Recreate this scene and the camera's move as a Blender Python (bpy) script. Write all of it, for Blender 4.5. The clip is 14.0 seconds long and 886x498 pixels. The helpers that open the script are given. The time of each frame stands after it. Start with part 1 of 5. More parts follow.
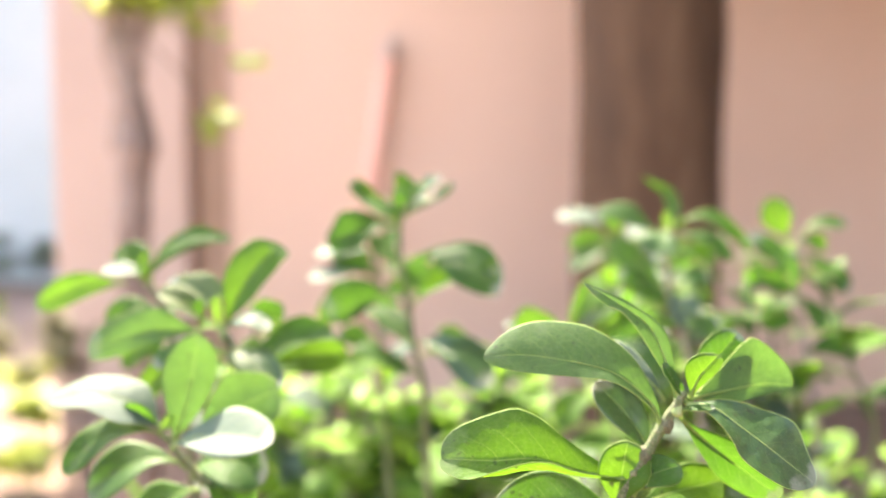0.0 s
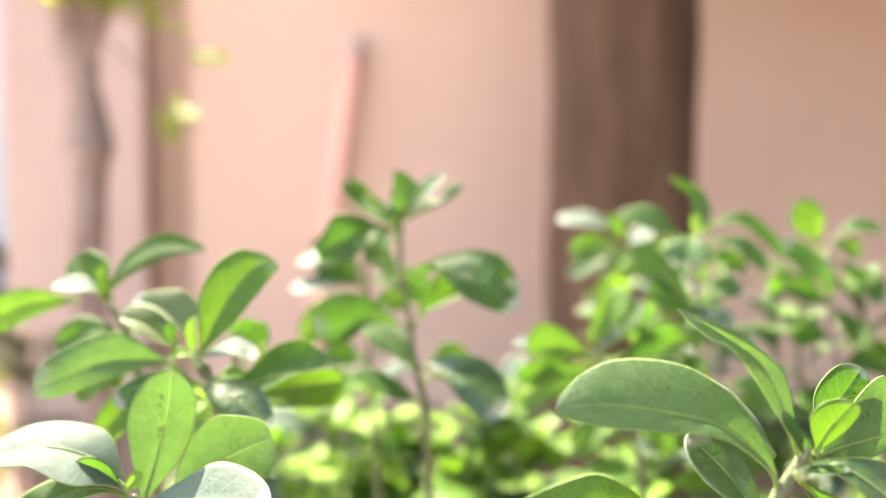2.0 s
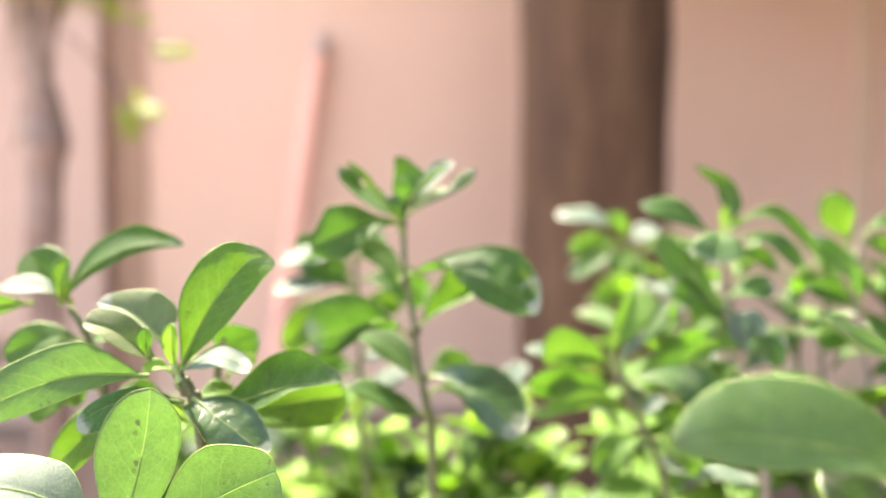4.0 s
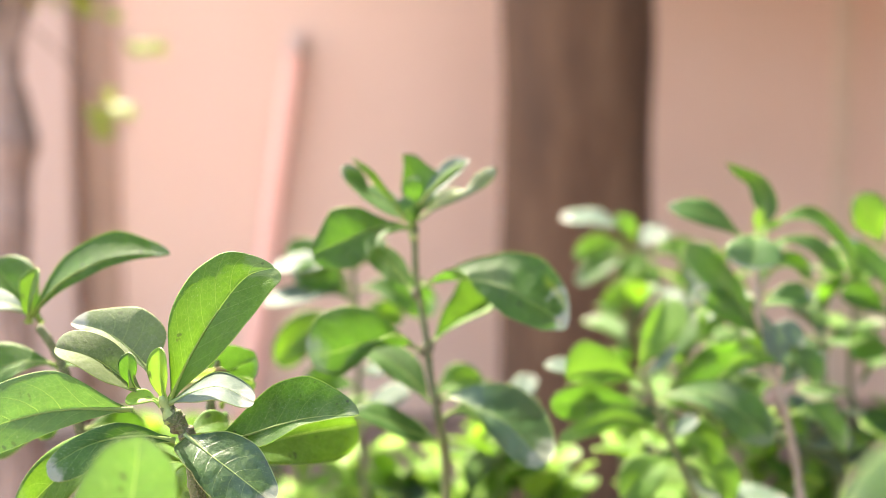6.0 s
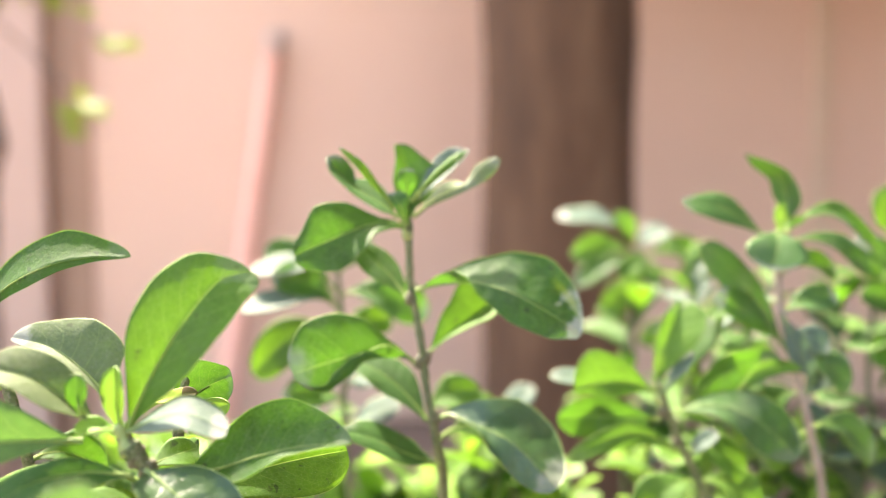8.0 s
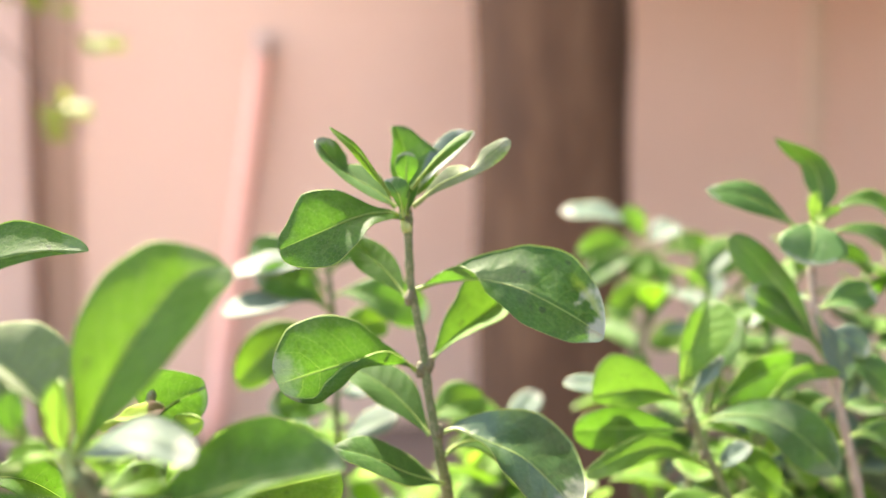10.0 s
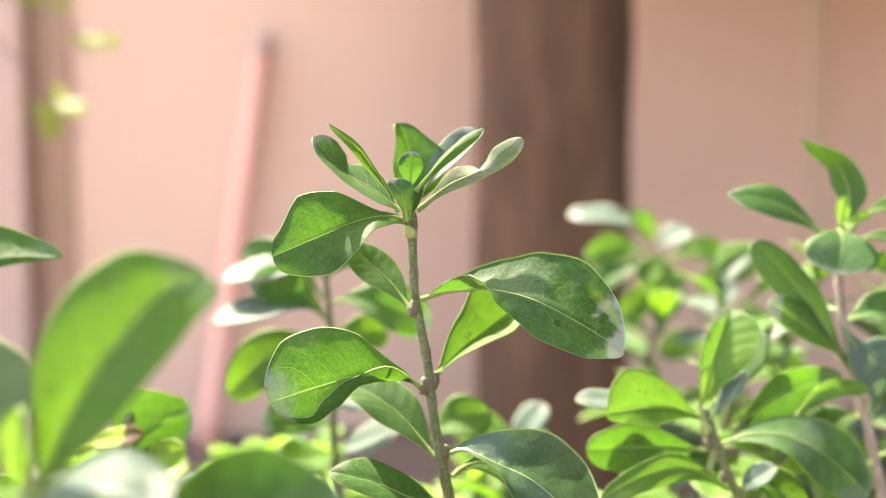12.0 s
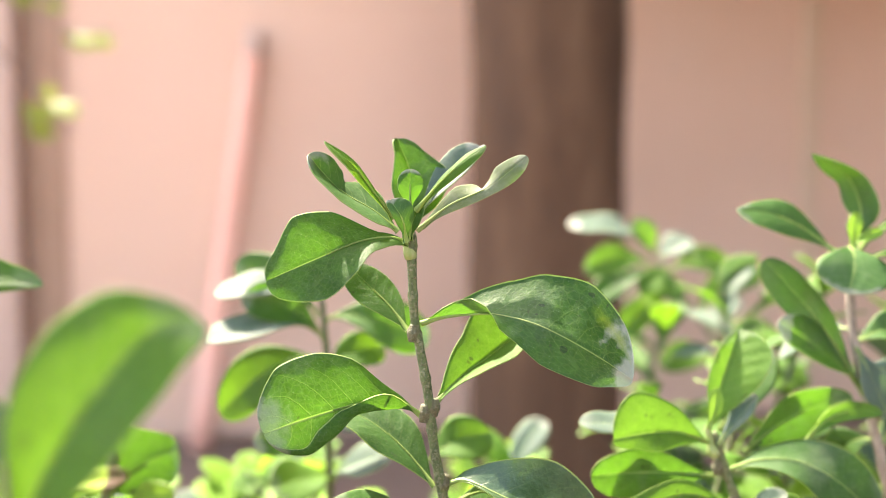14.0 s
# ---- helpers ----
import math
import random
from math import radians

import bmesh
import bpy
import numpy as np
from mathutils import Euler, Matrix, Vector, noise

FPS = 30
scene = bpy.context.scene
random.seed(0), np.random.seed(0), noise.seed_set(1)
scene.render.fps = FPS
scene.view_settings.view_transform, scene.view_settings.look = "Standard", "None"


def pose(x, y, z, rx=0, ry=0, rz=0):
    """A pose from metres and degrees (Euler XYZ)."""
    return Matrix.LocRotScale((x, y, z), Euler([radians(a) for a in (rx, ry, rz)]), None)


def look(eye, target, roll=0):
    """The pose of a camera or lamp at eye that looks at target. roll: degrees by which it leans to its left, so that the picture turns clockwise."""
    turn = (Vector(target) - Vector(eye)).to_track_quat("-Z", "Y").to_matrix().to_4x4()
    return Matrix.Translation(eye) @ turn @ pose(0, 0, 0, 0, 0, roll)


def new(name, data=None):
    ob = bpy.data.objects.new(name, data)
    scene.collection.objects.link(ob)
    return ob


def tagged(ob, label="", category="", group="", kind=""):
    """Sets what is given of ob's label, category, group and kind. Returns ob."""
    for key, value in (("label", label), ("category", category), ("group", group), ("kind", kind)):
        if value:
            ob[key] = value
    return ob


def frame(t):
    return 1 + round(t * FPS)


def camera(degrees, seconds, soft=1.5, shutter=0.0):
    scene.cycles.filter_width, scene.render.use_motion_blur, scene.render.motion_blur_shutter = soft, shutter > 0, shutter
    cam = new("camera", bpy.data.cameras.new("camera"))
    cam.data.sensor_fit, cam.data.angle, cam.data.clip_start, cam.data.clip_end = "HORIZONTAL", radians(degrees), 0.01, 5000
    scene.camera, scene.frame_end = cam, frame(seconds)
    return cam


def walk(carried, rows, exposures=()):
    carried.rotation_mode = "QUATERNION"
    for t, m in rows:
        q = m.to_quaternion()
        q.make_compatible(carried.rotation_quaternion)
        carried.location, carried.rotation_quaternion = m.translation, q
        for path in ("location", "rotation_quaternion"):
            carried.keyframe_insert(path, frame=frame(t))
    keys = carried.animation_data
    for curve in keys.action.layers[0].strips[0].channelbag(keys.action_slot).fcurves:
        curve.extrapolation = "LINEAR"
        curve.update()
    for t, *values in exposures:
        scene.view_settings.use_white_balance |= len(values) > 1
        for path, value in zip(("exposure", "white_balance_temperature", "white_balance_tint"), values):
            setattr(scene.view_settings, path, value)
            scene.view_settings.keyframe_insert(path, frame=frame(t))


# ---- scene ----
# the camera: a level slide forwards with a slow turn to the right, focused a hand's width ahead
cam = camera(54.8, 14.0, soft=0.55)
cam.data.dof.use_dof = True
cam.data.dof.focus_distance = 0.290
cam.data.dof.aperture_fstop = 4.2
PATH = [  # seconds, x, y, z, yaw, pitch, roll
    (0, 0.0000, 0.0000, 1.0000, 0.00, -4.00, -0.00),
    (0.5, -0.0060, 0.0194, 1.0028, -0.63, -4.10, 0.08),
    (1, -0.0139, 0.0401, 1.0039, -1.08, -4.07, 0.13),
    (1.5, -0.0220, 0.0582, 1.0029, -1.83, -4.01, 0.02),
    (2, -0.0282, 0.0766, 0.9997, -2.63, -3.91, -0.04),
    (2.5, -0.0346, 0.0916, 0.9960, -3.41, -3.83, 0.08),
    (5, -0.0603, 0.1655, 0.9910, -5.93, -3.66, -0.02),
    (5.5, -0.0640, 0.1761, 0.9912, -6.24, -3.64, -0.06),
    (6, -0.0677, 0.1874, 0.9914, -6.94, -3.62, 0.02),
    (6.5, -0.0683, 0.1976, 0.9902, -7.53, -3.58, -0.16),
    (7, -0.0689, 0.2097, 0.9890, -7.89, -3.50, -0.29),
    (7.5, -0.0696, 0.2199, 0.9888, -8.05, -3.47, -0.33),
    (8, -0.0705, 0.2313, 0.9880, -8.35, -3.52, -0.18),
    (10.5, -0.0690, 0.2812, 0.9805, -9.02, -3.18, -0.50),
    (11, -0.0686, 0.2879, 0.9825, -9.06, -3.22, -0.38),
    (11.5, -0.0697, 0.2915, 0.9823, -9.08, -3.17, -0.23),
    (12, -0.0690, 0.2975, 0.9821, -9.11, -3.18, -0.17),
    (12.5, -0.0682, 0.3002, 0.9819, -9.18, -3.15, -0.18),
    (13, -0.0678, 0.3041, 0.9837, -9.19, -3.19, -0.21),
    (13.5, -0.0701, 0.3090, 0.9856, -9.35, -3.17, -0.14),
    (14, -0.0694, 0.3109, 0.9894, -9.54, -3.24, -0.08),
]
walk(cam, [(t, pose(x, y, z, 0, 0, yaw) @ pose(0, 0, 0, 90 + pitch) @ pose(0, 0, 0, 0, 0, roll)) for t, x, y, z, yaw, pitch, roll in PATH],
     [(0.0, 3.20, 7700, 14), (2.5, 3.19, 7700, 14), (5.0, 3.14, 7700, 14), (8.0, 3.15, 7700, 14), (14.0, 3.12, 7700, 14)])

# ---- daylight ----
SUN_FROM = Vector((-0.25, 0.50, 0.83)).normalized()
world = bpy.data.worlds.new("sky")
scene.world = world
world.use_nodes = True
wn = world.node_tree
sky = wn.nodes.new("ShaderNodeTexSky")
sky.sky_type = 'NISHITA'
sky.sun_disc = False
sky.sun_elevation = math.asin(SUN_FROM.z)
sky.sun_rotation = math.atan2(SUN_FROM.x, SUN_FROM.y)
sky.air_density, sky.dust_density, sky.ozone_density = 1.0, 2.5, 0.6
wn.nodes["Background"].inputs["Strength"].default_value = 0.15
wn.links.new(sky.outputs["Color"], wn.nodes["Background"].inputs["Color"])
lamp = bpy.data.lights.new("sun", 'SUN')
lamp.energy, lamp.angle, lamp.color = 4.3, radians(0.6), (1.0, 0.965, 0.90)
sun = new("sun", lamp)
sun.matrix_basis = look(SUN_FROM * 20, (0, 0, 0))


# ---- materials ----
def node(tree, kind, **values):
    made = tree.nodes.new(kind)
    for key, value in values.items():
        made.inputs[key.replace("_", " ")].default_value = value
    return made


def blank(name):
    m = bpy.data.materials.new(name)
    m.use_nodes = True
    t = m.node_tree
    return m, t, t.nodes["Principled BSDF"]


def ramp(t, source, stops):
    r = t.nodes.new("ShaderNodeValToRGB")
    while len(r.color_ramp.elements) < len(stops):
        r.color_ramp.elements.new(0.5)
    for e, (at, c) in zip(r.color_ramp.elements, stops):
        e.position, e.color = at, (*c, 1)
    t.links.new(source, r.inputs["Fac"])
    return r.outputs["Color"]


def sums(t, op, a, b=0.0, c=None):
    m = t.nodes.new("ShaderNodeMath")
    m.operation = op
    for n, v in enumerate((a, b) if c is None else (a, b, c)):
        if isinstance(v, (int, float)):
            m.inputs[n].default_value = v
        else:
            t.links.new(v, m.inputs[n])
    return m.outputs[0]


def blend(t, fac, a, b, mode='MIX'):
    m = t.nodes.new("ShaderNodeMix")
    m.data_type, m.blend_type = 'RGBA', mode
    for socket, v in ((m.inputs[0], fac), (m.inputs[6], a), (m.inputs[7], b)):
        if isinstance(v, (int, float)):
            socket.default_value = v
        elif isinstance(v, tuple):
            socket.default_value = (*v, 1)
        else:
            t.links.new(v, socket)
    return m.outputs[2]


def grain(t, scale, detail=4, rough=0.55, stretch=(1, 1, 1)):
    tc = t.nodes.new("ShaderNodeTexCoord")
    mp = t.nodes.new("ShaderNodeMapping")
    mp.inputs["Scale"].default_value = stretch
    t.links.new(tc.outputs["Object"], mp.inputs["Vector"])
    n = node(t, "ShaderNodeTexNoise", Scale=scale, Detail=detail, Roughness=rough)
    t.links.new(mp.outputs["Vector"], n.inputs["Vector"])
    return n.outputs["Fac"]


def bump(t, shader, height, strength, distance):
    b = node(t, "ShaderNodeBump", Strength=strength, Distance=distance)
    t.links.new(height, b.inputs["Height"])
    t.links.new(b.outputs["Normal"], shader.inputs["Normal"])
    return b.outputs["Normal"]


def leaf_material(name, dark, light, glow, dust, rough=0.36, through_part=0.42, vein=0.5, shine=0.19, brown=0.0, wave=1.0, tip=0.0, blotch=0.0):
    """A leathery leaf: pale midrib, side veins and margin, specks, dust film, light coming through the blade."""
    m, t, p = blank(name)
    uv = t.nodes.new("ShaderNodeUVMap")
    sep = t.nodes.new("ShaderNodeSeparateXYZ")
    t.links.new(uv.outputs["UV"], sep.inputs[0])
    u, v = sep.outputs[0], sep.outputs[1]
    side = sums(t, 'ABSOLUTE', sums(t, 'SUBTRACT', u, 0.5))            # 0 midrib .. 0.5 margin
    mid = sums(t, 'SUBTRACT', 1.0, sums(t, 'MULTIPLY', side, 80.0))
    mid = sums(t, 'MAXIMUM', mid, 0.0)
    lift = sums(t, 'MULTIPLY', sums(t, 'POWER', side, 1.25), 0.55)
    wob = sums(t, 'MULTIPLY', grain(t, 70, 3), 0.06)
    along = sums(t, 'ADD', sums(t, 'SUBTRACT', v, lift), wob)
    tooth = sums(t, 'PINGPONG', sums(t, 'MULTIPLY', along, 8.0), 0.5)
    ribs = sums(t, 'MAXIMUM', sums(t, 'SUBTRACT', 1.0, sums(t, 'MULTIPLY', tooth, 30.0)), 0.0)
    ribs = sums(t, 'MULTIPLY', ribs, sums(t, 'SUBTRACT', 1.0, sums(t, 'MULTIPLY', side, 1.6)))
    info = t.nodes.new("ShaderNodeObjectInfo")
    veins = sums(t, 'MAXIMUM', mid, sums(t, 'MULTIPLY', ribs, sums(t, 'MULTIPLY', sums(t, 'ADD', info.outputs["Random"], 0.35), vein)))
    edge = sums(t, 'GREATER_THAN', side, 0.492)
    patch = grain(t, 55, 3)
    patch = sums(t, 'ADD', sums(t, 'MULTIPLY', patch, 0.6), sums(t, 'MULTIPLY', grain(t, 330, 4, 0.7), 0.4))
    patch = ramp(t, patch, [(0.30, (0, 0, 0)), (0.70, (1, 1, 1))])
    base = blend(t, patch, dark, light)
    base = blend(t, sums(t, 'MULTIPLY', info.outputs["Random"], 0.35), base, tuple(c * 1.5 for c in light))
    pale = (0.27, 0.36, 0.10)
    net = t.nodes.new("ShaderNodeTexVoronoi")
    net.feature = 'DISTANCE_TO_EDGE'
    net.inputs["Scale"].default_value = 1.0
    wide = t.nodes.new("ShaderNodeMapping")
    wide.inputs["Scale"].default_value = (16, 30, 1)
    t.links.new(uv.outputs["UV"], wide.inputs["Vector"])
    t.links.new(wide.outputs["Vector"], net.inputs["Vector"])
    cells = sums(t, 'MAXIMUM', sums(t, 'SUBTRACT', 1.0, sums(t, 'MULTIPLY', net.outputs["Distance"], 9.0)), 0.0)
    base = blend(t, sums(t, 'MULTIPLY', cells, 0.12 * vein), base, pale)
    base = blend(t, sums(t, 'MULTIPLY', veins, 0.6), base, pale)
    flecks = ramp(t, grain(t, 1500, 2, 0.6), [(0.66, (0, 0, 0)), (0.72, (1, 1, 1))])
    base = blend(t, sums(t, 'MULTIPLY', flecks, 0.3), base, (0.24, 0.28, 0.19))
    base = blend(t, sums(t, 'MULTIPLY', edge, 0.6), base, pale)
    film = sums(t, 'MULTIPLY', ramp(t, grain(t, 38, 5, 0.65), [(0.50, (0, 0, 0)), (0.68, (1, 1, 1))]), sums(t, 'MULTIPLY', sums(t, 'ADD', grain(t, 900, 3, 0.7), 0.35), dust))
    reach = sums(t, 'ADD', v, sums(t, 'MULTIPLY', sums(t, 'SUBTRACT', grain(t, 90, 4, 0.6), 0.5), 0.45))
    tipdust = sums(t, 'MULTIPLY', ramp(t, reach, [(0.86, (0, 0, 0)), (0.93, (1, 1, 1))]), sums(t, 'MAXIMUM', tip, sums(t, 'MULTIPLY', sums(t, 'POWER', info.outputs["Random"], 1.3), min(1.0, dust * 4.5))))
    powder = sums(t, 'MULTIPLY', ramp(t, grain(t, 750, 4, 0.75), [(0.46, (0, 0, 0)), (0.64, (1, 1, 1))]), sums(t, 'MULTIPLY', grain(t, 60, 2), dust * 0.7))
    film = sums(t, 'MINIMUM', sums(t, 'ADD', sums(t, 'ADD', film, powder), tipdust), 0.85)
    base = blend(t, film, base, (0.25, 0.255, 0.215))
    speck = ramp(t, grain(t, 260, 2, 0.5), [(0.69, (0, 0, 0)), (0.74, (1, 1, 1))])
    base = blend(t, sums(t, 'MULTIPLY', speck, 0.45), base, (0.03, 0.03, 0.015))
    if brown:                                                       # a dead, dark tip
        dead = sums(t, 'GREATER_THAN', sums(t, 'ADD', v, sums(t, 'MULTIPLY', grain(t, 160, 3), 0.1)), brown + 0.05)
        base = blend(t, dead, base, (0.05, 0.018, 0.012))
    t.links.new(base, p.inputs["Base Color"])
    t.links.new(sums(t, 'ADD', sums(t, 'MULTIPLY', film, 0.35), sums(t, 'ADD', rough, sums(t, 'MULTIPLY', patch, 0.12))), p.inputs["Roughness"])
    p.inputs["Specular IOR Level"].default_value = shine
    relief = sums(t, 'ADD', sums(t, 'MULTIPLY', veins, -0.7), sums(t, 'ADD', sums(t, 'MULTIPLY', grain(t, 620, 3, 0.65), 0.7), sums(t, 'ADD', sums(t, 'MULTIPLY', cells, -0.08), sums(t, 'MULTIPLY', grain(t, 140, 2, 0.5), wave))))
    normal = bump(t, p, relief, 0.45, 0.0006)
    tr = t.nodes.new("ShaderNodeBsdfTranslucent")
    glowing = blend(t, patch, tuple(c * 0.55 for c in glow), glow)
    glowing = blend(t, sums(t, 'MULTIPLY', veins, 0.45), glowing, (0.36, 0.52, 0.13))
    glowing = blend(t, sums(t, 'MULTIPLY', cells, 0.1 * vein), glowing, (0.45, 0.62, 0.16))
    glowing = blend(t, sums(t, 'MULTIPLY', speck, 0.5), glowing, (0.03, 0.05, 0.01))
    blot = ramp(t, grain(t, 240, 1, 0.4), [(0.74, (0, 0, 0)), (0.76, (1, 1, 1))])
    glowing = blend(t, sums(t, 'MULTIPLY', blot, 0.9), glowing, (0.02, 0.02, 0.01))
    if blotch:                                                      # a small yellowing spot near the tip
        du, dv = sums(t, 'MULTIPLY', sums(t, 'SUBTRACT', u, 0.83), 1.2), sums(t, 'SUBTRACT', v, 0.88)
        far = sums(t, 'SQRT', sums(t, 'ADD', sums(t, 'MULTIPLY', du, du), sums(t, 'MULTIPLY', dv, dv)))
        far = sums(t, 'ADD', far, sums(t, 'MULTIPLY', grain(t, 420, 3, 0.6), 0.08))
        spot = sums(t, 'MULTIPLY', ramp(t, far, [(0.05, (1, 1, 1)), (0.15, (0, 0, 0))]), blotch)
        glowing = blend(t, spot, glowing, (0.42, 0.55, 0.03))
        t.links.new(blend(t, spot, base, (0.16, 0.22, 0.02)), p.inputs["Base Color"])
    t.links.new(glowing, tr.inputs["Color"])
    t.links.new(normal, tr.inputs["Normal"])
    mix = t.nodes.new("ShaderNodeMixShader")
    thick = ramp(t, side, [(0.455, (1, 1, 1)), (0.492, (0.45, 0.45, 0.45))])    # the margin is thick and gristly
    t.links.new(sums(t, 'MULTIPLY', thick, sums(t, 'MULTIPLY', sums(t, 'SUBTRACT', 1.0, sums(t, 'MULTIPLY', film, 0.6)), through_part)), mix.inputs[0])
    t.links.new(p.outputs[0], mix.inputs[1])
    t.links.new(tr.outputs[0], mix.inputs[2])
    t.links.new(mix.outputs[0], t.nodes["Material Output"].inputs["Surface"])
    return m


mature = leaf_material("mature leaf", (0.006, 0.030, 0.003), (0.024, 0.081, 0.009), (0.100, 0.285, 0.015), 0.18, 0.54, 0.37, 0.55, 0.17)
matt = leaf_material("matt leaf", (0.027, 0.066, 0.017), (0.054, 0.110, 0.036), (0.110, 0.262, 0.032), 0.10, 0.55, 0.36, 0.5, 0.26)
dusty = leaf_material("dusty leaf", (0.005, 0.028, 0.003), (0.021, 0.076, 0.008), (0.092, 0.275, 0.014), 0.17, 0.46, 0.34, 0.5, 0.2)
large = leaf_material("large dusty leaf", (0.005, 0.026, 0.003), (0.020, 0.070, 0.009), (0.085, 0.25, 0.016), 0.12, 0.46, 0.31, 0.5, 0.2, wave=2.0, tip=0.75, blotch=0.45)
# darker, less translucent tone that puts shade into leaves turned from the sun
leathery = leaf_material("shaded leathery leaf", (0.007, 0.034, 0.004), (0.022, 0.072, 0.012), (0.055, 0.16, 0.010), 0.16, 0.52, 0.18, 0.45, 0.2)
young = leaf_material("young leaf", (0.013, 0.052, 0.004), (0.044, 0.114, 0.012), (0.120, 0.282, 0.012), 0.07, 0.56, 0.40, 0.5, 0.17)
bud = leaf_material("bud leaf", (0.095, 0.20, 0.028), (0.145, 0.27, 0.035), (0.22, 0.42, 0.035), 0.0, 0.42, 0.40, 0.1)
bright = leaf_material("bright leaf", (0.0289, 0.0850, 0.0085), (0.0680, 0.1487, 0.0187), (0.118, 0.285, 0.018), 0.08, 0.56, 0.42, 0.4)
glossy = leaf_material("glossy dark leaf", (0.010, 0.030, 0.009), (0.028, 0.064, 0.024), (0.072, 0.19, 0.018), 0.05, 0.27, 0.20, 0.3, 0.55, wave=4.0, tip=0.5)
withered = leaf_material("withered bud leaf", (0.16, 0.25, 0.03), (0.24, 0.33, 0.04), (0.36, 0.5, 0.04), 0.0, 0.45, 0.34, 0.1, brown=0.74)
glaucous = leaf_material("glaucous leaf", (0.040, 0.062, 0.022), (0.074, 0.104, 0.040), (0.09, 0.18, 0.02), 0.4, 0.56, 0.26, 0.45, 0.24)
waxy = leaf_material("waxy leaf", (0.025, 0.052, 0.039), (0.044, 0.077, 0.060), (0.08, 0.17, 0.045), 0.2, 0.58, 0.25, 0.35, 0.28)


def simple(name, tones, scale, rough, relief, distance, stretch=(1, 1, 1), fine=6.0, spread=0.2):
    """Two scales of noise for colour and relief."""
    m, t, p = blank(name)
    a, b = grain(t, scale, 5, 0.6, stretch), grain(t, scale * fine, 4, 0.6, stretch)
    both = sums(t, 'ADD', sums(t, 'MULTIPLY', a, 0.65), sums(t, 'MULTIPLY', b, 0.35))
    t.links.new(ramp(t, both, [(0.5 - spread, tones[0]), (0.5, tones[1]), (0.5 + spread, tones[2])]), p.inputs["Base Color"])
    p.inputs["Roughness"].default_value = rough
    bump(t, p, both, relief, distance)
    return m


def speckled(name, tones, speck, scale):
    """Thin bark: streaked ground with small pale raised scars."""
    m, t, p = blank(name)
    streak = grain(t, scale, 5, 0.65, (1, 1, 0.35))
    dots = ramp(t, grain(t, scale * 3.2, 2, 0.5), [(0.50, (0, 0, 0)), (0.60, (1, 1, 1))])
    base = ramp(t, streak, [(0.32, tones[0]), (0.5, tones[1]), (0.68, tones[2])])
    t.links.new(blend(t, sums(t, 'MULTIPLY', dots, 0.5), base, speck), p.inputs["Base Color"])
    p.inputs["Roughness"].default_value = 0.75
    bump(t, p, sums(t, 'ADD', sums(t, 'MULTIPLY', streak, 0.6), dots), 0.8, 0.0008)
    return m


twig_bark = speckled("twig bark", [(0.034, 0.054, 0.015), (0.070, 0.096, 0.030), (0.11, 0.130, 0.055)], (0.20, 0.19, 0.12), 300)
knot_bark = speckled("joint bark", [(0.042, 0.044, 0.016), (0.074, 0.072, 0.032), (0.105, 0.098, 0.05)], (0.15, 0.14, 0.085), 420)
old_bark = speckled("old twig bark", [(0.11, 0.088, 0.066), (0.20, 0.165, 0.13), (0.30, 0.255, 0.21)], (0.36, 0.31, 0.26), 300)
green_stem = simple("green stem", [(0.10, 0.16, 0.04), (0.17, 0.23, 0.07), (0.25, 0.27, 0.14)], 240, 0.6, 0.4, 0.0004, (1, 1, 0.5))
bark = simple("trunk bark", [(0.032, 0.0155, 0.0073), (0.075, 0.0360, 0.0162), (0.130, 0.0745, 0.041)], 6, 0.9, 0.9, 0.02, (1, 1, 0.17), spread=0.175)
grey_bark = simple("grey bark", [(0.09, 0.060, 0.048), (0.20, 0.14, 0.115), (0.42, 0.33, 0.29)], 12, 0.85, 0.8, 0.01, (1, 1, 0.3))
plaster = simple("pink plaster", [(0.575, 0.375, 0.279), (0.61, 0.405, 0.307), (0.635, 0.43, 0.33)], 1.1, 0.85, 0.25, 0.004, fine=40)
pale_plaster = simple("pale plaster", [(0.40, 0.28, 0.228), (0.435, 0.308, 0.252), (0.47, 0.337, 0.278)], 1.4, 0.85, 0.25, 0.004, fine=40)
cement = simple("dull side plaster", [(0.52, 0.42, 0.37), (0.58, 0.475, 0.425), (0.64, 0.53, 0.48)], 1.5, 0.9, 0.3, 0.004, fine=30)
# brown for the strip that paints the shade next to the pillar
pillar_shade = simple("brown pillar shade", [(0.32, 0.196, 0.133), (0.352, 0.219, 0.151), (0.384, 0.243, 0.17)], 3, 0.85, 0.2, 0.003, fine=20)
strip_paint = simple("dull strip paint", [(0.50, 0.355, 0.255), (0.54, 0.388, 0.28), (0.58, 0.42, 0.305)], 4, 0.8, 0.2, 0.002)
earth = simple("dry earth", [(0.115, 0.072, 0.051), (0.16, 0.104, 0.077), (0.205, 0.143, 0.108)], 1.6, 0.95, 0.8, 0.02, fine=14)
house_paint = simple("house paint", [(0.31, 0.365, 0.37), (0.355, 0.405, 0.41), (0.40, 0.44, 0.445)], 1.2, 0.7, 0.15, 0.003, fine=20)
gate_paint = simple("gate paint", [(0.46, 0.56, 0.62), (0.55, 0.65, 0.71), (0.62, 0.71, 0.76)], 3, 0.45, 0.1, 0.002)
window_glass = simple("dark window glass", [(0.04, 0.05, 0.06), (0.06, 0.075, 0.085), (0.09, 0.105, 0.115)], 1.5, 0.12, 0.02, 0.001)
red_paint = simple("faded red paint", [(0.76, 0.37, 0.28), (0.80, 0.43, 0.335), (0.82, 0.48, 0.385)], 9, 0.6, 0.3, 0.002)
